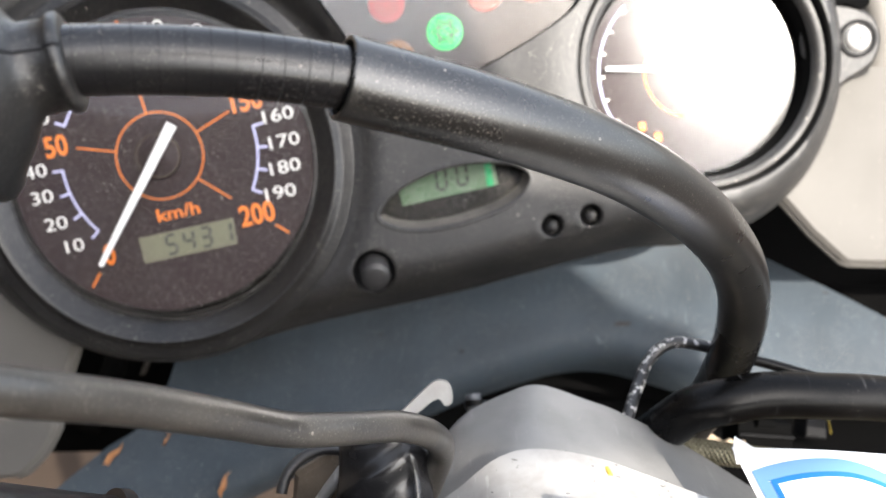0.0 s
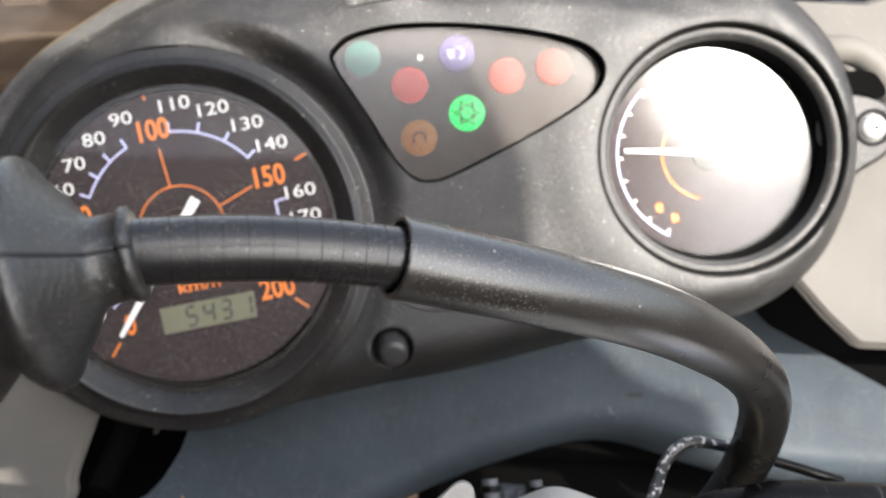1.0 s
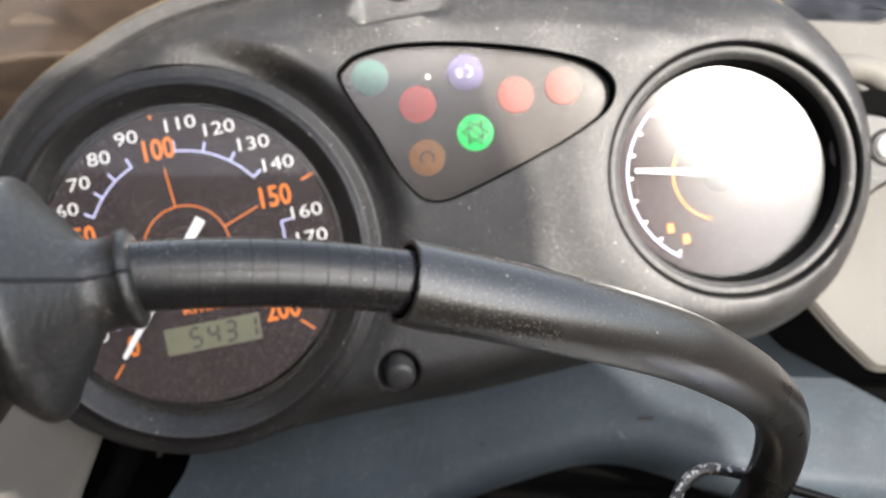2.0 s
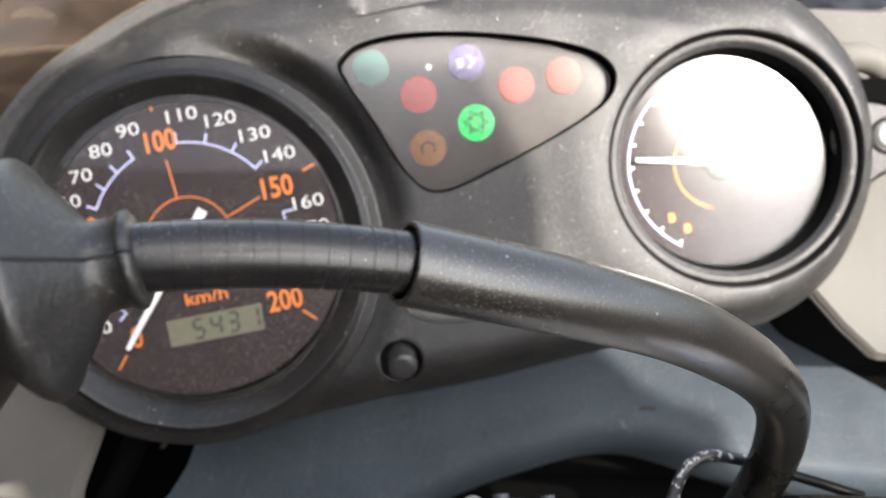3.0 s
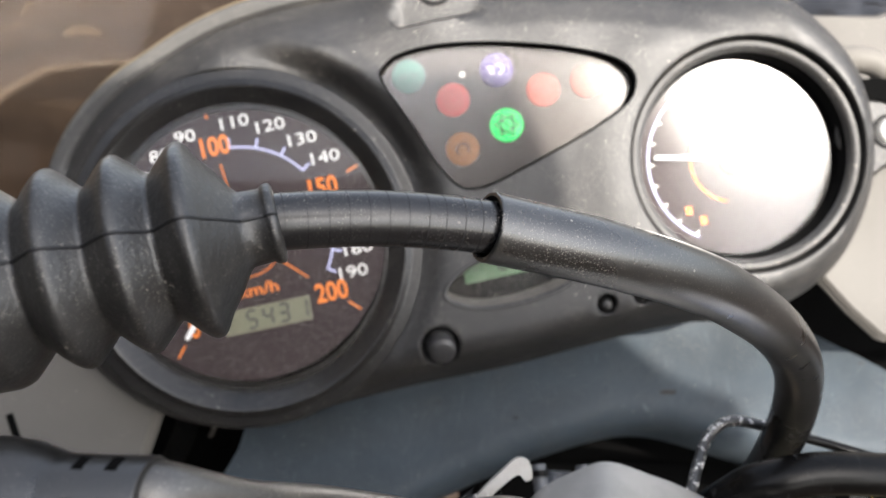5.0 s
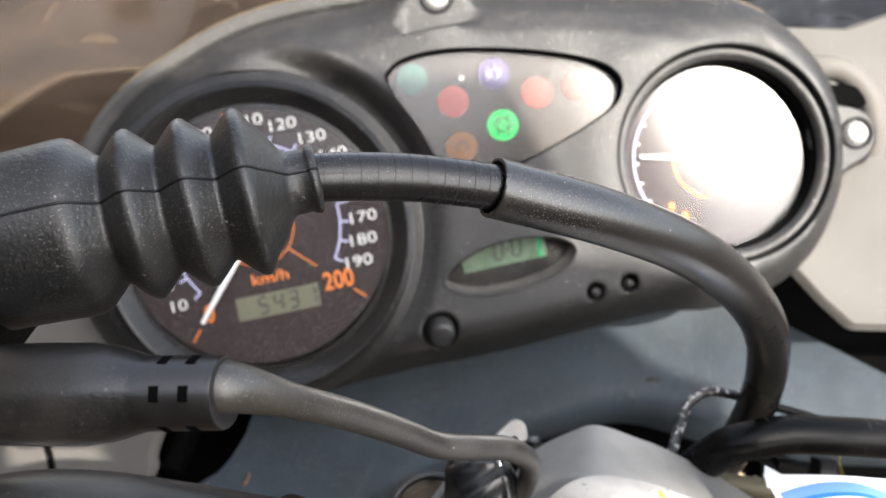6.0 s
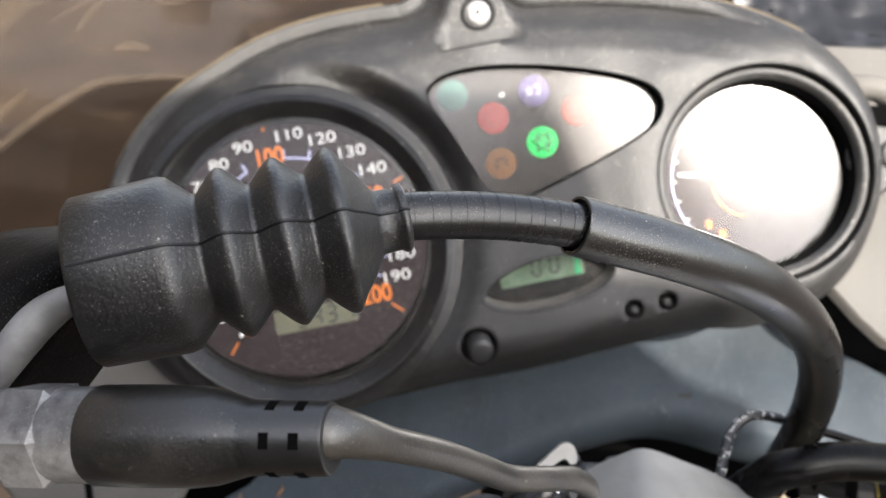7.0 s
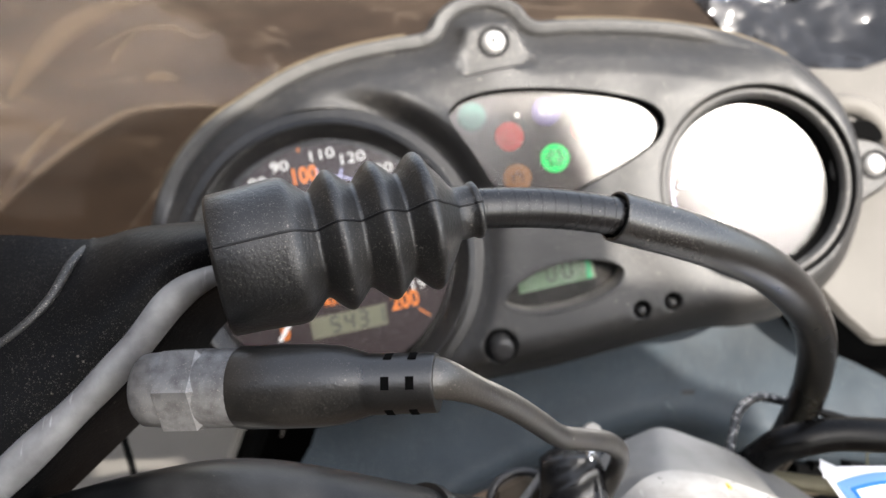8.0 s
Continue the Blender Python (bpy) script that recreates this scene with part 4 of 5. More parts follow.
def inner_frame():
    """Near-black sheets added behind the gaps, their deep shade put into the colour."""
    c = thing("dark_gap_backing", at_cm(3, 30, -6), "added near-black sheets for the shade deep behind the cowl", "cover")
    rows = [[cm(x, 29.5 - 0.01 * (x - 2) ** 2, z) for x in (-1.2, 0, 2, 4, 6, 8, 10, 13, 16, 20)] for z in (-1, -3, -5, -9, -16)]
    part("middle_sheet", thicken(sheet(rows), 0.003), SHADE_BLACK, c, space=RIDER)
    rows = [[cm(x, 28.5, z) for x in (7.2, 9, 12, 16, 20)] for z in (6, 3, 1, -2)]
    part("side_sheet", thicken(sheet(rows), 0.003), SHADE_BLACK, c, space=RIDER)
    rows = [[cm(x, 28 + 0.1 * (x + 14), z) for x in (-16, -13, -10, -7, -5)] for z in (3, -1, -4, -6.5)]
    part("side_sheet", thicken(sheet(rows), 0.003), SHADE_BLACK, c, space=RIDER)
    part("stay", tube([cm(-9.6, 26, -2.2), cm(-9.9, 26, -3.6), cm(-10.3, 25, -5.2)], 0.35 * CM, 16), SHADE_BLACK, c, space=RIDER)
    part("strap", tube([cm(-8.8, 26.2, -2.9), cm(-9.15, 26.3, -3.75)], 0.22 * CM, 10, flat=0.3), PANEL, c, "grey strap end", space=RIDER)
    part("floor_sheet", thicken(sheet([[cm(x, y, -5.2 - 0.3 * (29 - y)) for x in (-0.5, 3, 7, 12, 18)] for y in (29, 25, 21, 18)]), 0.003), SHADE_BLACK, c, space=RIDER)
    return c


def ribbed_connector():
    c = thing("plug_connector", at_cm(1.0, 19, -4), "dark grey ribbed plastic plug connector", "connector")
    part("body", tube([cm(1.05, 19.2, -3.35), cm(1.0, 18.9, -5.2)], 0.42 * CM, 24), CONNECTOR, c, space=RIDER)
    for k in range(7):
        g = radians(200 + 22 * k)
        q = Vector((0.42 * math.cos(g), 0.42 * math.sin(g), 0))
        part("rib", tube([cm(1.05 + q.x, 19.2 + q.y, -3.4), cm(1.0 + q.x, 18.9 + q.y, -5.2)], 0.045 * CM, 8), PALE_RIB if k in (3, 5) else CONNECTOR, c, space=RIDER)


def gap_wiring():
    """Pale tubes for the connector's light bands, a black plug and a thin yellow wire in the dark gap below the cowl.
    """
    # The tubes stand in for bright highlights along the ribbed connector.
    for x0, x1, r, label in ((0.66, 0.85, 0.17, "pale tube for a light band on the plug connector"), (1.66, 1.5, 0.14, "pale tube for a light band on the plug connector")):
        c = thing("connector_band", at_cm(x0, 18.6, -3.2), label, "hose", "hose stubs below the cowl")
        part("sleeve", tube([cm(x0 - 0.02, 18.65, -3.1), cm(x0, 18.6, -3.3), cm(x1, 18.3, -4.4)], r * CM, 18), PALE_RIB, c, space=RIDER)
        part("collar", tube([cm(x0, 18.6, -3.22), cm(x0 + 0.01, 18.57, -3.36)], (r + 0.04) * CM, 18), CABLE, c, "black ring round the tube", space=RIDER)
    c = thing("wiring_plug", at_cm(7.4, 20, -4), "black wiring plug with a dull latch", "plug")
    front = RIDER @ Matrix(((1, 0, 0, 0), (0, 0, -1, 20 * CM), (0, 1, 0, 0), (0, 0, 0, 1)))
    # Plug and latch take near-black in place of the gap's shade.
    part("housing", plate([(6.75 * CM, -4.5 * CM), (8.1 * CM, -4.6 * CM), (8.05 * CM, -3.95 * CM), (6.8 * CM, -3.85 * CM)], -1.0 * CM, 0, 0.0008), SHADE_BLACK, c, space=front)
    part("latch", plate([(7.2 * CM, -4.02 * CM), (7.62 * CM, -4.04 * CM), (7.6 * CM, -3.78 * CM), (7.24 * CM, -3.76 * CM)], -0.4 * CM, 0.12 * CM, 0.0004), SHADE_BLACK, c, "dull latch", space=front)
    part("rib", tube([cm(6.8, 19.9, -4.2), cm(8.05, 19.9, -4.28)], 0.05 * CM, 8), CABLE, c, space=RIDER)
    d = thing("relay_box", at_cm(8.8, 20.5, -4), "dull dark grey relay box", "relay")
    part("case", plate([(8.45 * CM, -4.35 * CM), (9.0 * CM, -4.4 * CM), (8.98 * CM, -3.85 * CM), (8.48 * CM, -3.8 * CM)], -0.9 * CM, -0.3 * CM, 0.0008), BLACK, d, space=front)
    e = thing("yellow_wire", at_cm(9, 20.2, -4), "thin yellow electric wire", "wire")
    part("wire", tube([p * CM for p in smooth_line([(9.3, 20.9, -3.6), (9.05, 20.4, -3.82), (8.98, 20.2, -3.98), (9.2, 20.6, -4.3)], 6)], 0.022 * CM, 8), WIRE_YELLOW, e, space=RIDER)


cowl()
gap_wiring()
side_panel([(8.2, 8.8), (10.5, 8.8), (12.5, 9.5), (17, 11), (20, 10), (20, 4), (19, -0.6), (13, -0.33), (10.6, -0.3), (10.4, -0.24), (9.6, 0.48), (8.6, 1.6), (8.3, 3)], 22.5,
           "dark grey plastic fairing panel beside the rev counter", (12, 22.5, 0), (5, 12), soft=False)
side_panel([(-11, 2), (-9.4, -1.6), (-9.6, -2.6), (-10.1, -4.2), (-10.1, -4.7), (-10.65, -5.6), (-11.6, -6), (-15, -5.6), (-17, -2), (-16, 2)], 22.5,
           "dark grey plastic fairing panel beside the speedometer", (-13, 22.5, -3), (0, 24), [[(-13.75, -2.6), (-13.45, -3.4), (-13.1, -4.4), (-12.9, -5.4)]])
inner_frame()
ribbed_connector()
dry_leaf(-9.05, -5.6, 0.85, 48, 0.22, "curled tan dry leaf on the cowl's edge")
dry_leaf(-7.6, -5.2, 0.34, 62, 0.2, "small brown dry leaf on the cowl")
dry_leaf(-5.85, -6.3, 0.72, 72, -0.22, "thin reddish dry leaf on the cowl")


def windscreen():
    c = thing("windscreen", at_cm(0, 30, 4), "smoked clear windscreen with soft reflections laid on as films", "windscreen")
    rows = []
    for k in range(25):
        s = k / 24
        row = []
        for i in range(61):
            a = -1 + 2 * i / 60
            x = 26 * a * (1 - 0.12 * s)
            y = 33 - 9 * abs(a) ** 2.4 - 5.0 * s
            z = -4 + 24 * s + 3.0 * (1 - a * a)
            wave = 0.05 * noise.noise(Vector((x * 0.25, z * 0.25, 0)))
            row.append(cm(x, y + wave, z))
        rows.append(row)
    part("pane", sheet(rows), SCREEN, c, space=RIDER)
    def on_pane(x, z, off):
        s = 0.3
        for _ in range(40):
            a = x / (26 * (1 - 0.12 * s))
            s = (z + 4 - 3 * (1 - a * a)) / 24
        return cm(x, 33 - 9 * abs(a) ** 2.4 - 5 * s - off, z)
    arc = smooth_line([(-21.5, 1.5, 0), (-19.59, 4.45, 0), (-17.87, 6.48, 0), (-16.08, 8.07, 0), (-14.96, 8.64, 0), (-12.59, 9.03, 0), (-10, 8.6, 0), (-7, 7.2, 0)], 6)
    # A tint film paints the darker zone under the reflected arc.
    part("dark_zone", sheet([[on_pane(p.x + 0.5 * s, p.y - s, 0.12) for p in arc] for s in (0, 2, 4, 6, 8, 10)]), BAND, c, "tint film for the dark zone under the reflected arc", space=RIDER)
    # Pale strips paint the soft arcs reflected in the pane.
    painted_sheen = [(arc[:34], 0.34), (smooth_line([(-19.21, 8.28, 0), (-18.35, 9.81, 0), (-17.49, 10.98, 0), (-16.25, 12.04, 0), (-14.6, 13, 0)], 6), 0.75),
               (smooth_line([(-16.85, 10.31, 0), (-15.4, 11.44, 0), (-13.99, 11.81, 0), (-13.2, 11.6, 0), (-12.4, 11.9, 0)], 6), 0.16),
               (smooth_line([(-16.09, 10.14, 0), (-15.7, 10.83, 0), (-15.22, 11.39, 0)], 6), 0.2), (smooth_line([(-20.5, 3.2, 0), (-18.6, 6.6, 0), (-17.6, 7.9, 0)], 6), 0.3),
               (smooth_line([(-15.0, 9.7, 0), (-14.4, 9.95, 0), (-13.8, 9.9, 0)], 6), 0.4), (smooth_line([(-16.2, 3.0, 0), (-14.9, 5.2, 0), (-13.6, 6.6, 0)], 6), 0.22)]
    for line, wide in painted_sheen:
        for k, f in enumerate((1.0, 0.66, 0.33)):
            edge_a, edge_b = [], []
            for i, p in enumerate(line):
                e = (line[min(i + 1, len(line) - 1)] - line[max(i - 1, 0)]).normalized()
                n = Vector((-e.y, e.x, 0)) * wide * f * 0.5 * math.sin(math.pi * (i + 0.5) / len(line)) ** 0.6
                edge_a.append(on_pane(p.x + n.x, p.y + n.y, 0.2 + 0.02 * k))
                edge_b.append(on_pane(p.x - n.x, p.y - n.y, 0.2 + 0.02 * k))
            part("pale_streak", sheet([edge_a, edge_b]), REFLECTION_FILM, c, "pale strip painting a reflection in the pane", space=RIDER)
    d = thing("upper_fairing", at_cm(14, 28, 13), "glossy black upper fairing reflecting the sky", "fairing panel")
    rows = []
    for k in range(61):
        s = k / 60
        row = []
        for j in range(71):
            i = j / 5 - 1.5
            q = Vector((7.4 + 4.3 * s + 1.1 * i * (1 - 0.3 * s), 27.5 - 1.2 * s + 0.9 * math.sin(math.pi * s), 14.5 - 5.1 * s + 0.33 * i))
            q.y += 0.4 * noise.noise(q * 0.5) + 0.12 * noise.noise(q * 1.4 + Vector((7, 0, 0))) + 0.025 * noise.noise(q * 3.5)
            row.append(q * CM)
        rows.append(row)
    part("skin", thicken(sheet(rows), 0.003), GLOSS_FAIRING, d, "wavy glossy black skin", space=RIDER)
    part("trim", tube([cm(11.2, 26.1, 9.2), cm(13.2, 26.1, 10.0), cm(17, 26.1, 11.4), cm(22, 26.1, 13)], 0.18 * CM, 10), BLACK, d, "black rubber edge trim", space=RIDER)
    return c


windscreen()


# ---- the clutch cable, its boot and hose
BOOT_L, BOOT_R = Vector((-6.65, 6.59, 0.60)), Vector((-3.14, 7.15, 1.49))


def clutch_cable():
    c = thing("clutch_cable", at_cm(-6.7, 6.7, 0.5), "black clutch cable with a ribbed rubber boot and outer hose", "cable")
    boot = [(-0.10, 0.80), (-0.08, 0.95), (-0.03, 1.0), (0.4, 1.02), (0.85, 1.05), (0.95, 1.05), (1.03, 1.025), (1.10, 0.96), (1.28, 0.785), (1.32, 0.765), (1.36, 0.785)]
    for tip in (1.63, 2.265, 2.895):
        boot += [(tip - 0.17, 0.9), (tip - 0.09, 0.975), (tip - 0.045, 1.008), (tip, 1.022), (tip + 0.045, 1.012), (tip + 0.09, 0.97)]
        if tip < 2.8:
            boot += [(tip + 0.17, 0.895), (tip + 0.275, 0.785), (tip + 0.315, 0.765), (tip + 0.355, 0.785)]
    boot += [(3.06, 0.83), (3.2, 0.655), (3.33, 0.45), (3.38, 0.395), (3.60, 0.385), (3.625, 0.41), (3.65, 0.424), (3.70, 0.424), (3.73, 0.38), (3.74, 0.3)]
    part("boot", turned([(s * CM, r * CM) for s, r in boot], BOOT_L * CM, BOOT_R * CM, 72), RUBBER, c, "ribbed black rubber boot", space=RIDER, sharp=60)
    a = (BOOT_R - BOOT_L).normalized()
    front = (Vector((0.05, -1, 0.12)) - a * a.dot(Vector((0.05, -1, 0.12)))).normalized()
    seam = [(BOOT_L + a * s + front * (r + 0.002)) * CM for s, r in boot[2:-1]]
    part("seam", tube(seam, 0.00019, 6), GROOVE, c, "moulding seam", space=RIDER)
    mouth = Vector((-0.9, 7.92, 1.53))
    line = [p * CM for p in smooth_line([BOOT_R - a * 0.3, BOOT_R + a * 0.1, (-2.0, 7.5, 1.58), mouth, (-0.3, 8.2, 1.43)], 40)]
    sleeve = part("sleeve", tube(line, 0.302 * CM, 28), SLEEVE, c, "smooth black inner sleeve with cut rings", space=RIDER)
    gone, next_cut = 0.0, 0.004
    for p, q in zip(line[:-1], line[1:]):
        gone += (q - p).length
        if gone >= next_cut and q.x < mouth.x * CM + 0.001:
            d = (q - p).normalized()
            part("cut_ring", tube([q - d * 0.00005, q + d * 0.00005], 0.3045 * CM, 28), GROOVE, sleeve, space=RIDER)
            next_cut += 0.0021
    run = [mouth, (0.66, 8.64, 1.25), (1.96, 9.58, 0.945), (2.99, 10.70, 0.57), (3.83, 11.96, 0.18), (4.55, 13.28, -0.30), (5.08, 14.60, -0.95), (5.33, 15.90, -1.87), (5.1, 17.0, -3.1), (4.3, 17.9, -4.5)]
    path = smooth_line(run, 12)
    bm = tube([p * CM for p in path], lambda s: (0.402 + 0.022 * s) * CM, 32, caps=False)
    d = (path[1] - path[0]).normalized()
    turned([(0, 0.402 * CM), (-0.018 * CM, 0.395 * CM), (-0.02 * CM, 0.36 * CM), (0.02 * CM, 0.345 * CM), (0.45 * CM, 0.34 * CM)], mouth * CM, (mouth + d) * CM, 32, bm)
    part("outer_hose", bm, HOSE, c, "satin black outer hose, open at its end", space=RIDER, sharp=50)
    return c


clutch_cable()


def lever_perch():
    """The black lever bracket at the bar, bare metal along its worn edge."""
    c = thing("lever_bracket", at_cm(-8, 8, -2), "black enamelled lever bracket with a worn bare metal edge", "bracket")
    top = [(-12.5, 8.6, 1.2), (-10.47, 8.2, 1.20), (-9.11, 8.0, 1.12), (-8.29, 7.8, 1.28), (-7.6, 7.65, 1.34), (-7.0, 7.5, 1.35), (-6.4, 7.4, 1.3)]
    edge = [(-12.5, 6.4, -4.6), (-10.6, 6.6, -3.3), (-8.9, 6.8, -1.62), (-8.05, 6.9, -0.66), (-7.5, 7.0, 0.14), (-7.0, 7.0, 0.5), (-6.4, 7.0, 0.68)]
    rows = []
    t_line, e_line = smooth_line(top, 8), smooth_line(edge, 8)
    for k in range(13):
        s = k / 12
        rows.append([(p.lerp(q, s) + Vector((0, -0.55 * math.sin(math.pi * s) ** 0.8, 0))) * CM for p, q in zip(t_line, e_line)])
    for depth, shift in ((0.12, 0.10), (0.5, 0.16), (2.2, 0.3)):
        rows.append([(q + Vector((shift * 0.9, depth, -shift))) * CM for q in e_line])
    rows.insert(0, [(p + Vector((0, 2.0, 0.0))) * CM for p in t_line])
    part("body", thicken(sheet(rows), 0.001), PERCH, c, "black crackle enamel casting", space=RIDER)
    worn = [(q + Vector((0.0, 0.02, 0.0))) * CM for q in smooth_line(edge, 24)]
    part("worn_edge", tube(worn, lambda s: (0.15 + 0.1 * math.sin(math.pi * min(1, s * 1.05)) ** 0.7 + 0.07 * math.exp(-((s - 0.86) / 0.09) ** 2) + 0.03 * noise.noise(Vector((s * 9, 0, 5)))) * CM, 20, flat=1.0), BARE, c, "bare worn metal edge", space=RIDER)
    lid = [(-9.08, 8.2, 1.1), (-9.12, 7.5, 0.72), (-9.25, 7.1, 0.15), (-9.6, 6.98, -0.3), (-10.2, 6.95, -0.75), (-11.4, 7.0, -1.4)]
    part("lid_seam", tube([p * CM for p in smooth_line(lid, 8)], 0.07 * CM, 12), SHELL, c, "rounded seam of the reservoir lid", space=RIDER)
    return c


lever_perch()


HEX_TURN = 18.0


def switch_cable():
    """The clutch switch: zinc fitting, moulded sleeve with slots, and a flat lead."""
    c = thing("switch_cable", at_cm(-7, 6, -1), "black moulded switch lead screwed into a zinc hexagon fitting", "cable")
    left, right = Vector((-7.58, 6.23, -1.10)), Vector((-3.62, 5.38, -0.945))
    a = (right - left).normalized()
    part("nipple", turned([(-0.02 * CM, 0.3 * CM), (0.02 * CM, 0.42 * CM), (0.09 * CM, 0.48 * CM), (0.4 * CM, 0.5 * CM), (0.48 * CM, 0.49 * CM)], left * CM, right * CM, 40, caps=True), ZINC, c, "round zinc collar", space=RIDER)
    part("hexagon", turned([(0.44 * CM, 0.44 * CM), (0.45 * CM, 0.59 * CM), (0.92 * CM, 0.59 * CM), (0.99 * CM, 0.5 * CM)], left * CM, right * CM, 6, caps=True, turn=HEX_TURN), ZINC, c, "oxidised hexagon nut", space=RIDER, sharp=25)
    part("spacer", turned([(0.9 * CM, 0.51 * CM), (1.4 * CM, 0.51 * CM)], left * CM, right * CM, 32, caps=True), ZINC, c, space=RIDER)
    part("sleeve", turned([(1.37 * CM, 0.3 * CM), (1.37 * CM, 0.50 * CM), (1.43 * CM, 0.53 * CM), (2.0 * CM, 0.535 * CM), (2.5 * CM, 0.525 * CM), (2.8 * CM, 0.49 * CM), (3.1 * CM, 0.40 * CM), (3.15 * CM, 0.385 * CM), (3.97 * CM, 0.372 * CM), (4.0 * CM, 0.36 * CM), (4.005 * CM, 0.33 * CM), (3.98 * CM, 0.2 * CM)],
                         left * CM, right * CM, 48, caps=True), MOULDED, c, "moulded black rubber sleeve", space=RIDER)
    front = Vector((0.0, -1, 0.05))
    front = (front - a * a.dot(front)).normalized()
    up = a.cross(front) * -1 if a.cross(front).z < 0 else a.cross(front)
    # Black blocks set nearly flush paint the shade of the slots.
    for s in (3.42, 3.73):
        for turn in (0, 62, -70):
            g = radians(turn)
            d = front * math.cos(g) + up * math.sin(g)
            e = a.cross(d)
            m = left + a * s + d * 0.322
            bm = bmesh.new()
            v = [bm.verts.new((m + a * (0.052 * i) + e * (0.08 * j) + d * (0.06 * k)) * CM) for i in (-1, 1) for j in (-1, 1) for k in (-1, 1)]
            for f in ((0, 1, 3, 2), (4, 6, 7, 5), (0, 4, 5, 1), (2, 3, 7, 6), (0, 2, 6, 4), (1, 5, 7, 3)):
                bm.faces.new([v[i] for i in f])
            part("slot", bm, SHADE_BLACK, c, "black block for a shaded relief slot", space=RIDER)
    run = [right - a * 0.4, (-3.66, 5.48, -0.90), (-3.09, 6.12, -1.10), (-2.59, 7.10, -1.35), (-2.09, 8.19, -1.67), (-1.60, 9.19, -1.98), (-1.0, 9.99, -2.12), (-0.49, 10.75, -2.25), (-0.10, 11.62, -2.55), (0.0, 12.5, -3.0), (-0.3, 13.1, -3.9)]
    part("lead", tube([p * CM for p in smooth_line(run, 12)], lambda s: (0.176 + 0.012 * s + 0.13 * max(0.0, 1 - s / 0.13) ** 1.5) * CM, 24, flat=1.06), FLEX, c, "greyed flat rubber lead", space=RIDER)
    return c


switch_cable()


# ---- bars, clamp and the fittings below
def handlebar():
    c = thing("handlebar", at_cm(-4, 10, -4), "worn black enamelled handlebar tube", "handlebar")
    run = [(-10, 7.6, -4.1), (-7.6, 8.1, -3.55), (-6.6, 8.6, -3.45), (-5.4, 9.2, -3.62), (-4.1, 9.9, -3.95), (-3.0, 10.6, -4.3), (-1.5, 11.6, -4.75), (0.5, 13, -5.4)]
    part("tube", tube([p * CM for p in smooth_line(run, 10)], lambda s: (1.12 + 0.08 * math.sin(s * 9)) * CM, 40), BAR, c, "worn black bar", space=RIDER)
    part("joint_ring", tube([cm(-4.0, 9.96, -3.98), cm(-3.88, 10.04, -4.02)], 1.135 * CM, 40), BAR, c, "raised joint ring", space=RIDER)
    return c


handlebar()


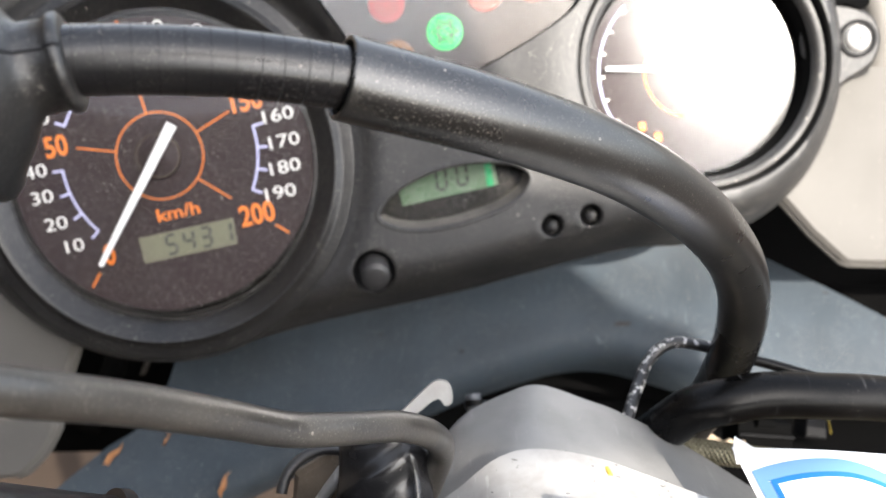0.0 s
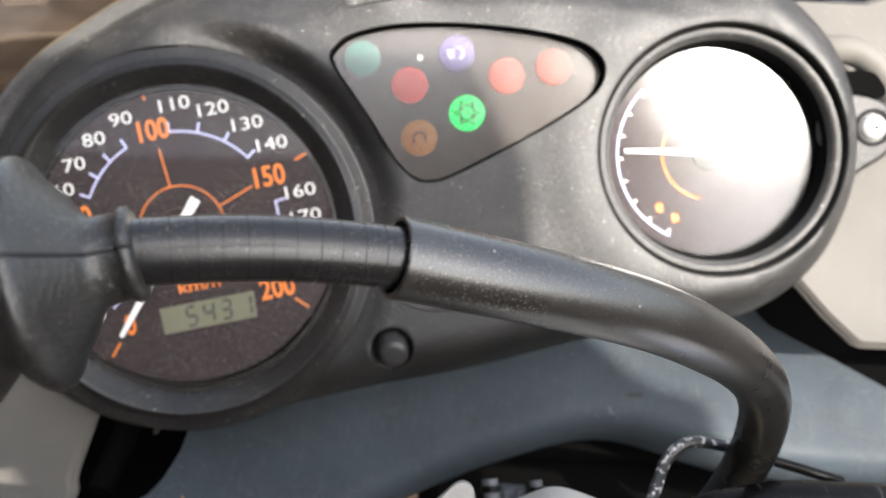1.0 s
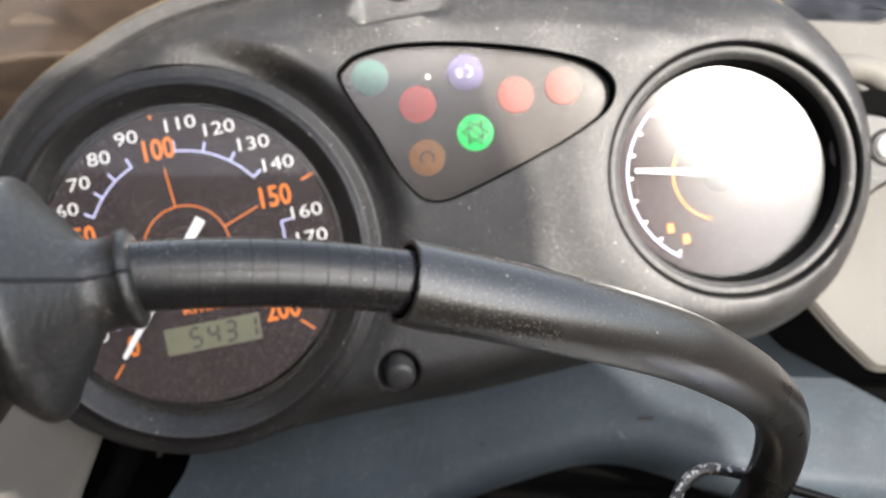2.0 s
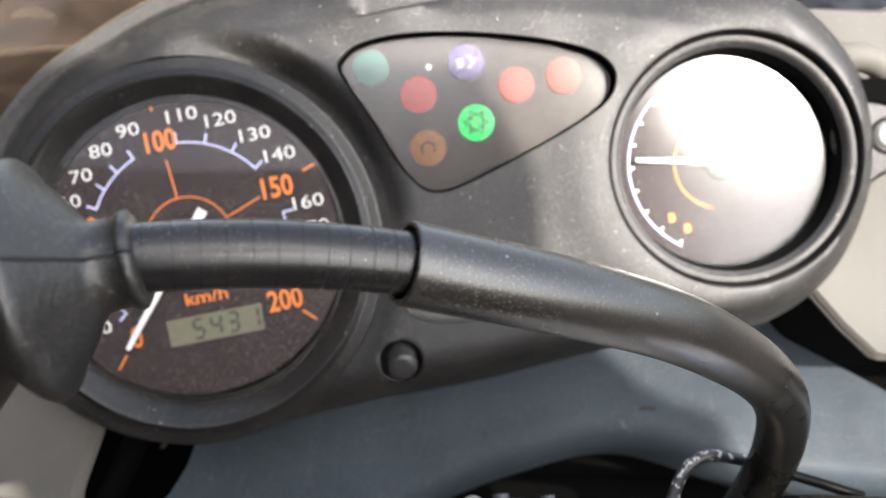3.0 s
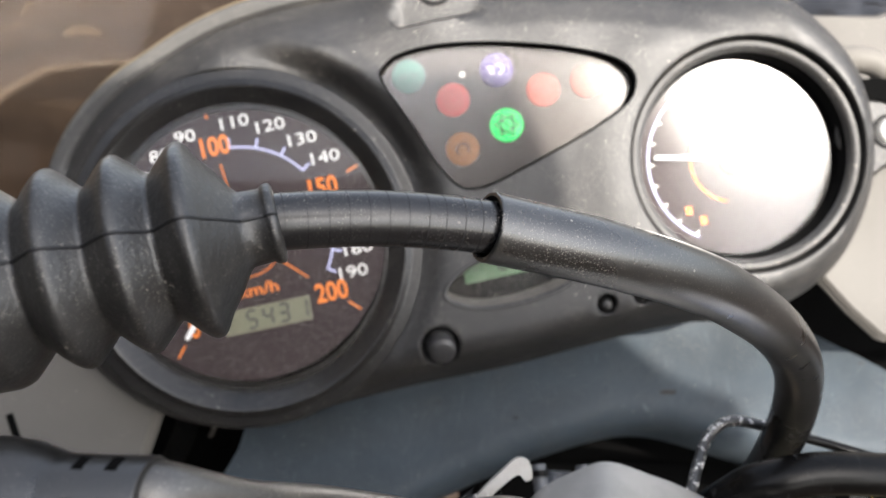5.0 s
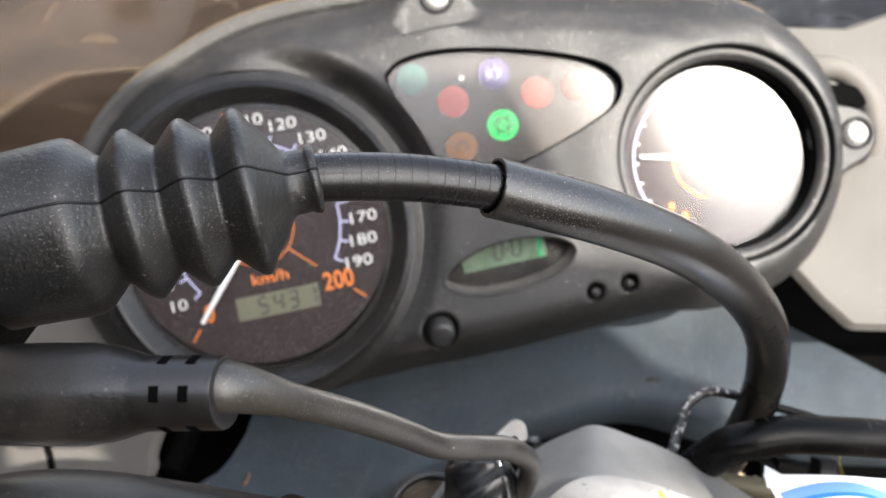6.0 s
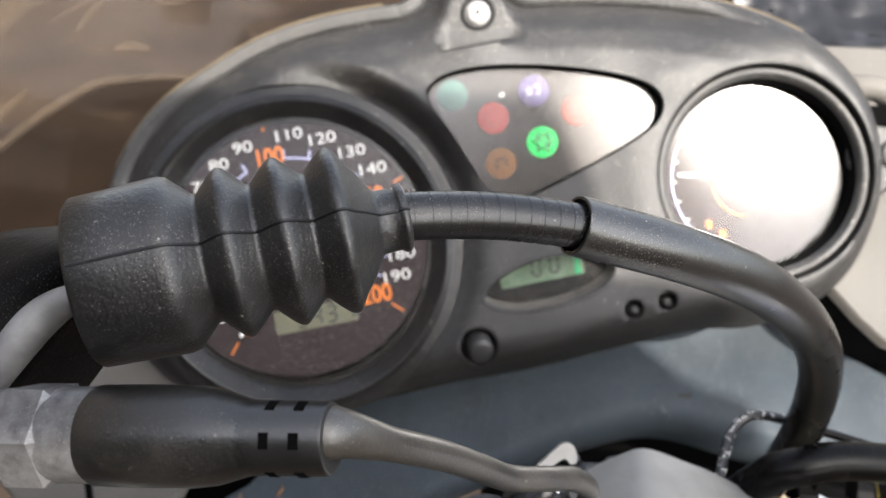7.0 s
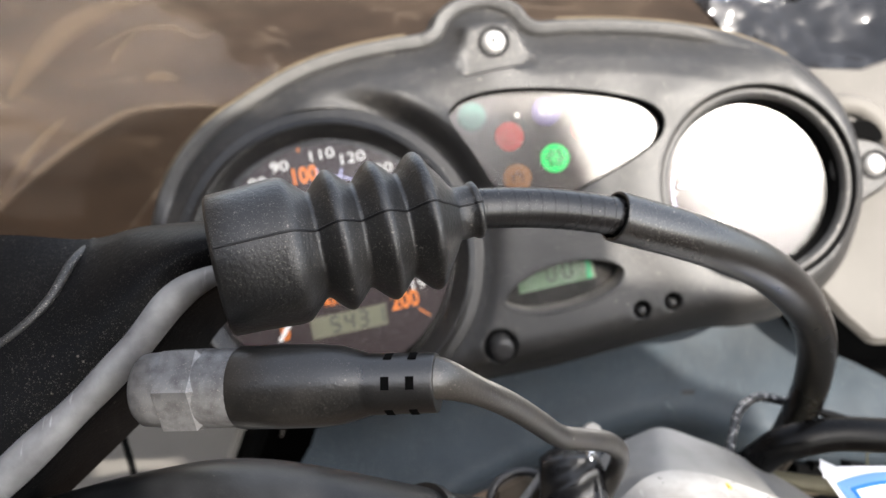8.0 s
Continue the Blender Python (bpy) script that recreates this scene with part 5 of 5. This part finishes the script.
def bar_clamp():
    """The silver cast clamp: a ridge, a sloping flank and a scuffed front."""
    c = thing("bar_clamp", at_cm(2.5, 13, -5), "silver painted cast bar clamp with scuffed paint", "clamp")
    back_edge = [(-0.75, 15.2, -4.4), (-0.16, 15.2, -3.57), (0.37, 15.2, -2.92), (1.14, 15.2, -2.52), (1.71, 15.2, -2.38), (2.57, 15.2, -2.65), (3.04, 15.2, -2.82), (3.87, 15.2, -3.22), (4.58, 15.2, -3.62), (5.5, 15.2, -4.2)]
    crease = [(-0.75, 13.6, -4.75), (-0.15, 13.6, -4.2), (0.39, 13.6, -3.8), (0.93, 13.6, -3.37), (1.47, 13.6, -3.23), (2.34, 13.6, -3.35), (3.09, 13.6, -3.6), (3.7, 13.6, -3.82), (4.3, 13.6, -4.05), (5.2, 13.6, -4.5)]
    back_edge, crease = [tuple(p) for p in smooth_line(back_edge, 6)], [tuple(p) for p in smooth_line(crease, 6)]
    rows = [[Vector((x, y + 1.5, z - 1.5)) * CM for x, y, z in back_edge], [Vector((x, y + 0.1, z - 0.03)) * CM for x, y, z in back_edge]]
    for s in (0.0, 0.05, 0.15, 0.5, 0.85, 0.95, 1.0):
        rows.append([Vector(p).lerp(Vector(q), s) * CM for p, q in zip(back_edge, crease)])
    part("flank", thicken(sheet(rows), 0.0015), SILVER, c, "grey painted sloping flank", space=RIDER)
    front = []
    for s in (0.0, 0.04, 0.3, 1.0):
        front.append([(Vector((x, y, z)) + Vector((0, -4.5 * s, -1.9 * s - 0.12 * min(1, s * 20)))) * CM for x, y, z in crease])
    part("front", thicken(sheet(front), 0.0015), WORN_SILVER, c, "pale scuffed upper face", space=RIDER)
    rng = random.Random(4)
    for k in range(70):
        f = rng.uniform(0.25, 0.97)
        p = Vector(crease[int(f * (len(crease) - 1))])
        s = abs(rng.gauss(0.0, 0.08)) + 0.01
        q = p + Vector((rng.uniform(-0.15, 0.15), -4.5 * s, -1.9 * s - 0.12 * min(1, s * 20) + 0.145)) + Vector((0, -0.03, 0))
        long = rng.uniform(0.012, 0.045)
        part("paint_chip", tube([(q + Vector((-long, 0.01, 0.3 * long))) * CM, q * CM, (q + Vector((long, -0.01, -0.3 * long * rng.uniform(-1, 1)))) * CM], rng.uniform(0.006, 0.014) * CM, 6, flat=0.5), STAIN, c, "dark paint chip", space=RIDER)
    part("stain", tube([cm(2.56, 13.42, -3.40), cm(2.6, 13.28, -3.48)], 0.04 * CM, 12), YELLOW_STAIN, c, "small yellow stain", space=RIDER)
    # A black plate paints the shade inside the clamp's opening.
    slot = RIDER @ pose(2.1 * CM, 12.35 * CM, -3.72 * CM, -24, 4, -4)
    part("slot", plate([(-0.35 * CM, -0.5 * CM), (0.22 * CM, -0.42 * CM), (0.26 * CM, -0.1 * CM), (-0.3 * CM, 0.02 * CM)], -0.3 * CM, 0.03 * CM, 0.0004), SHADE_BLACK, c, "black plate for a shaded rectangular opening", space=slot)
    return c


bar_clamp()


def paper_label():
    c = thing("paper_label", at_cm(5.5, 12.8, -3.2), "curled white paper label with blue print", "label")
    def at(i, s, off=0.0):
        near = math.sin(math.pi / 2 * min(1.0, max(0.0, i) / 5))
        return cm(4.36 + 3.5 * i / 12 + 0.33 * s * (1 - i / 12), 13.0 - 0.7 * near - 1.7 * s - off * 0.6, -2.98 + 0.2 * near - 1.33 * s - 0.02 * i + off * 0.8)
    def bow(i):
        return (0.01 if i < 4 else 0.022) * (i - 4) ** 2
    def strip(i0, i1, s0, s1, off, bowed=0.0):
        return thicken(sheet([[at(i, s0 + (s1 - s0) * k / 6 + bowed * bow(i), off) for i in (i0 + (i1 - i0) * a / 24 for a in range(25))] for k in range(7)]), 0.00006)
    paper = part("paper", strip(0, 12, 0, 1, 0), PAPER, c, space=RIDER)
    part("band", strip(0.3, 6.8, 0.07, 0.18, 0.012, 1.0), PALE_BLUE_INK, paper, "pale blue printed band", space=RIDER)
    part("band", strip(0.3, 0.85, 0.29, 1, 0.014), PALE_BLUE_INK, paper, "pale blue printed band", space=RIDER)
    part("stripe", strip(0.85, 6.5, 0.18, 0.22, 0.018, 1.0), BLUE_INK, paper, "strong blue printed line", space=RIDER)
    part("stripe", strip(0.85, 1.1, 0.31, 1, 0.02), BLUE_INK, paper, "strong blue printed line", space=RIDER)
    spot = at(6.6, 0.55, 0.02)
    part("printed_spot", tube([spot + cm(0, 0.03, -0.03), spot + cm(0, -0.05, 0.07)], 0.36 * CM, 28), DARK_INK, paper, "dark printed circle", space=RIDER)
    tip = [at(-0.25, 0.16, 0.03), at(0.0, 0.02, 0.05), at(0.25, -0.07, 0.07), at(0.6, -0.02, 0.06), at(1.1, 0.06, 0.04), at(0.5, 0.12, 0.04)]
    bm = bmesh.new()
    bm.faces.new([bm.verts.new(p) for p in tip])
    bmesh.ops.triangulate(bm, faces=bm.faces[:])
    part("folded_corner", thicken(bm, 0.0001), PAPER, paper, "folded torn corner", space=RIDER)
    return c


paper_label()


def key_hook():
    c = thing("cable_hook", at_cm(-0.4, 14.8, -2.8), "bright silver metal hook tab beside the clamp", "hook")
    frame_of = RIDER @ Matrix(((1, 0, 0, 0), (0, 0, -1, 14.8 * CM), (0, 1, 0, 0), (0, 0, 0, 1)))
    pts = [(-1.3, -3.6), (-0.85, -2.95), (-0.35, -2.45), (-0.1, -2.25), (0.12, -2.32), (0.18, -2.6), (0.05, -2.68), (-0.08, -2.56), (-0.35, -2.75), (-0.6, -3.0), (-0.95, -3.6)]
    part("tab", plate([(p.x * CM, p.y * CM) for p in smooth_line([(a, b, 0) for a, b in pts], 4, True)], -0.12 * CM, 0.06 * CM), WORN_SILVER, c, space=frame_of)
    return c


key_hook()


def switch_cap():
    """A folded black cap on a lever, with a chrome stud at its top and a grey ring beside it."""
    c = thing("rubber_cap", at_cm(-0.8, 12.6, -4), "glossy black moulded cap with a chrome stud", "cap")
    front = RIDER @ Matrix(((1, 0, 0, 0), (0, 0, -1, 12.5 * CM), (0, 1, 0, 0), (0, 0, 0, 1)))
    # a creased skin: wide at its shoulder, tapering down, with two soft folds across it
    rows = []
    for k in range(33):
        t = k / 32
        z = -2.62 - 1.85 * t
        x0 = float(np.interp(t, [0, 0.06, 0.14, 0.4, 1], [-1.0, -1.3, -1.5, -1.5, -1.6]))
        x1 = float(np.interp(t, [0, 0.06, 0.2, 0.5, 1], [-0.42, -0.34, -0.2, -0.12, -0.05]))
        row = []
        for i in range(41):
            f = i / 40
            x = x0 + (x1 - x0) * f
            across = t - (0.52 - 0.42 * f)
            y = 12.62 - 0.34 * math.sin(math.pi * f) ** 0.6 - 0.07 * math.exp(-(across / 0.09) ** 2) + 0.05 * math.exp(-((across - 0.2) / 0.1) ** 2)
            y -= 0.1 * math.exp(-((f - 0.86) / 0.07) ** 2) * min(1, t * 3) + 0.03 * noise.noise(Vector((x * 1.3, z * 1.3, 3.0)))
            row.append(cm(x, y + 0.35 * max(0.0, 1 - t / 0.06) ** 2, z))
        rows.append([row[0] + cm(0.06, 0.9, 0)] + row + [row[-1] + cm(-0.06, 0.9, 0)])
    cap = part("body", sheet(rows), GLOSS_BLACK, c, space=RIDER)
    part("stud", turned([(0, 0.01 * CM), (0.03 * CM, 0.07 * CM), (0.08 * CM, 0.1 * CM), (0.32 * CM, 0.08 * CM)], cm(-0.52, 12.42, -2.54), cm(-0.56, 12.44, -3.2), 24), CHROME, cap, "chrome stud", space=RIDER)
    d = thing("lever_strap", at_cm(-1.4, 13.5, -3.4), "pale silver metal strap beside the black cap", "strap")
    part("strip", tube([cm(-0.85, 13.5, -2.72), cm(-1.15, 13.5, -2.95), cm(-1.75, 13.5, -3.75), cm(-2.3, 13.5, -4.6)], 0.1 * CM, 12, flat=1.0), WORN_SILVER, d, space=RIDER)
    e = thing("cable_end", at_cm(-1.8, 13.4, -3.6), "dark rubber ring round a flat tan plate", "cable end")
    part("ring", tube([cm(-1.75 + 0.75 * math.cos(g), 13.5 + 0.2 * math.sin(g), -3.85 + 0.66 * math.sin(g)) for g in (math.pi * k / 20 for k in range(21))], 0.09 * CM, 14), BUTTON, e, "worn dark grey ring", space=RIDER)
    # A tan plate fills the opening inside the ring.
    part("core", plate([(-2.4 * CM, -4.4 * CM), (-1.1 * CM, -4.4 * CM), (-1.15 * CM, -3.6 * CM), (-1.75 * CM, -3.25 * CM), (-2.35 * CM, -3.6 * CM)], -1.6 * CM, -1.2 * CM, 0.001), TAN, e, "flat tan plate", space=front)
    return c


switch_cap()


def wire_guide():
    c = thing("wire_guide", at_cm(3.3, 15.4, -3.2), "bent black wire guide with chipped paint", "wire guide")
    run = smooth_line([(3.15, 15.2, -3.5), (3.32, 15.4, -2.92), (3.60, 15.9, -2.46), (3.88, 16.2, -2.02), (4.32, 16.3, -1.74), (4.94, 16.4, -1.81), (5.5, 16.45, -1.98), (6.3, 16.5, -2.18), (7.3, 16.5, -2.46)], 12)
    part("wire", tube([p * CM for p in run[:66]], 0.11 * CM, 16), CHIPPED, c, "black paint chipped to bare steel", space=RIDER)
    part("wire_tail", tube([p * CM for p in run[65:]], 0.1 * CM, 16), CABLE, c, "plain black end of the wire", space=RIDER)
    return c


CHIPPED = material("chipped black paint on steel", (0.02, 0.02, 0.021), 0.35, grain=(800, 0.4), blotch=0.95, blotch_scale=700, blotch_color=(0.6, 0.58, 0.56), blotch_range=(0.56, 0.59))
wire_guide()


BRAID_CORE = material("dark hose core", (0.03, 0.028, 0.02), 0.6, blotch=0.4)
TAPE = [(5.19, -4.2), (6.26, -4.3), (6.2, -4.0), (6.11, -3.83), (5.95, -3.86), (5.82, -3.79), (5.7, -3.86), (5.62, -3.83), (5.5, -3.73), (5.43, -3.7), (5.18, -3.75)]
CREAM = material("cream paper tape", (0.36, 0.28, 0.19), 0.7, grain=(900, 0.3), blotch=0.3, blotch_scale=300)


def brake_hose():
    c = thing("throttle_cable", at_cm(4, 14.5, -3), "thick glossy black control cable", "cable")
    run = [(2.6, 17.2, -4.6), (3.3, 16.4, -3.9), (3.75, 15.8, -3.45), (4.05, 15.2, -3.02), (4.3, 14.9, -2.76), (4.75, 14.75, -2.6), (5.5, 14.8, -2.48), (6.5, 14.9, -2.5), (8.0, 15.2, -2.62), (11, 16, -3.1), (15, 17, -4)]
    part("jacket", tube([p * CM for p in smooth_line(run, 12)], 0.40 * CM, 28), CABLE, c, space=RIDER)
    d = thing("braided_hose", at_cm(5, 16, -3.8), "olive braided brake hose", "hose")
    run = [(2.8, 15.8, -3.5), (4.15, 16.0, -3.62), (5.2, 16.0, -3.76), (6.25, 16.0, -3.88), (7.3, 16.0, -4.03), (10, 16.2, -4.5)]
    line = [p * CM for p in smooth_line(run, 24)]
    part("jacket", tube(line, 0.185 * CM, 16), BRAID_CORE, d, space=RIDER)
    gone = 0.0
    steps = [0.0]
    for p, q in zip(line[:-1], line[1:]):
        gone += (q - p).length
        steps.append(gone)
    for twist in (-1, 1):
        for k in range(10):
            helix = []
            for i, p in enumerate(line):
                ahead = (line[min(i + 1, len(line) - 1)] - line[max(i - 1, 0)]).normalized()
                side = (Vector((0, 0, 1)) - ahead * ahead.z).normalized()
                g = twist * steps[i] / (0.14 * CM) + 2 * math.pi * k / 10
                helix.append(p + (side * math.cos(g) + ahead.cross(side) * math.sin(g)) * (0.195 + 0.008 * twist) * CM)
            part("strand", tube(helix, 0.022 * CM, 5), BRAID, d, space=RIDER)
    e = thing("torn_tape", at_cm(4.6, 17.5, -3.8), "torn cream coloured tape behind the brake hose", "tape")
    front = RIDER @ Matrix(((1, 0, 0, 0), (0, 0, -1, 17.5 * CM), (0, 1, 0, 0), (0, 0, 0, 1)))
    part("strip", plate([(a * CM, b * CM) for a, b in TAPE], -0.1 * CM, 0.0, 0.0002), CREAM, e, space=front)


brake_hose()
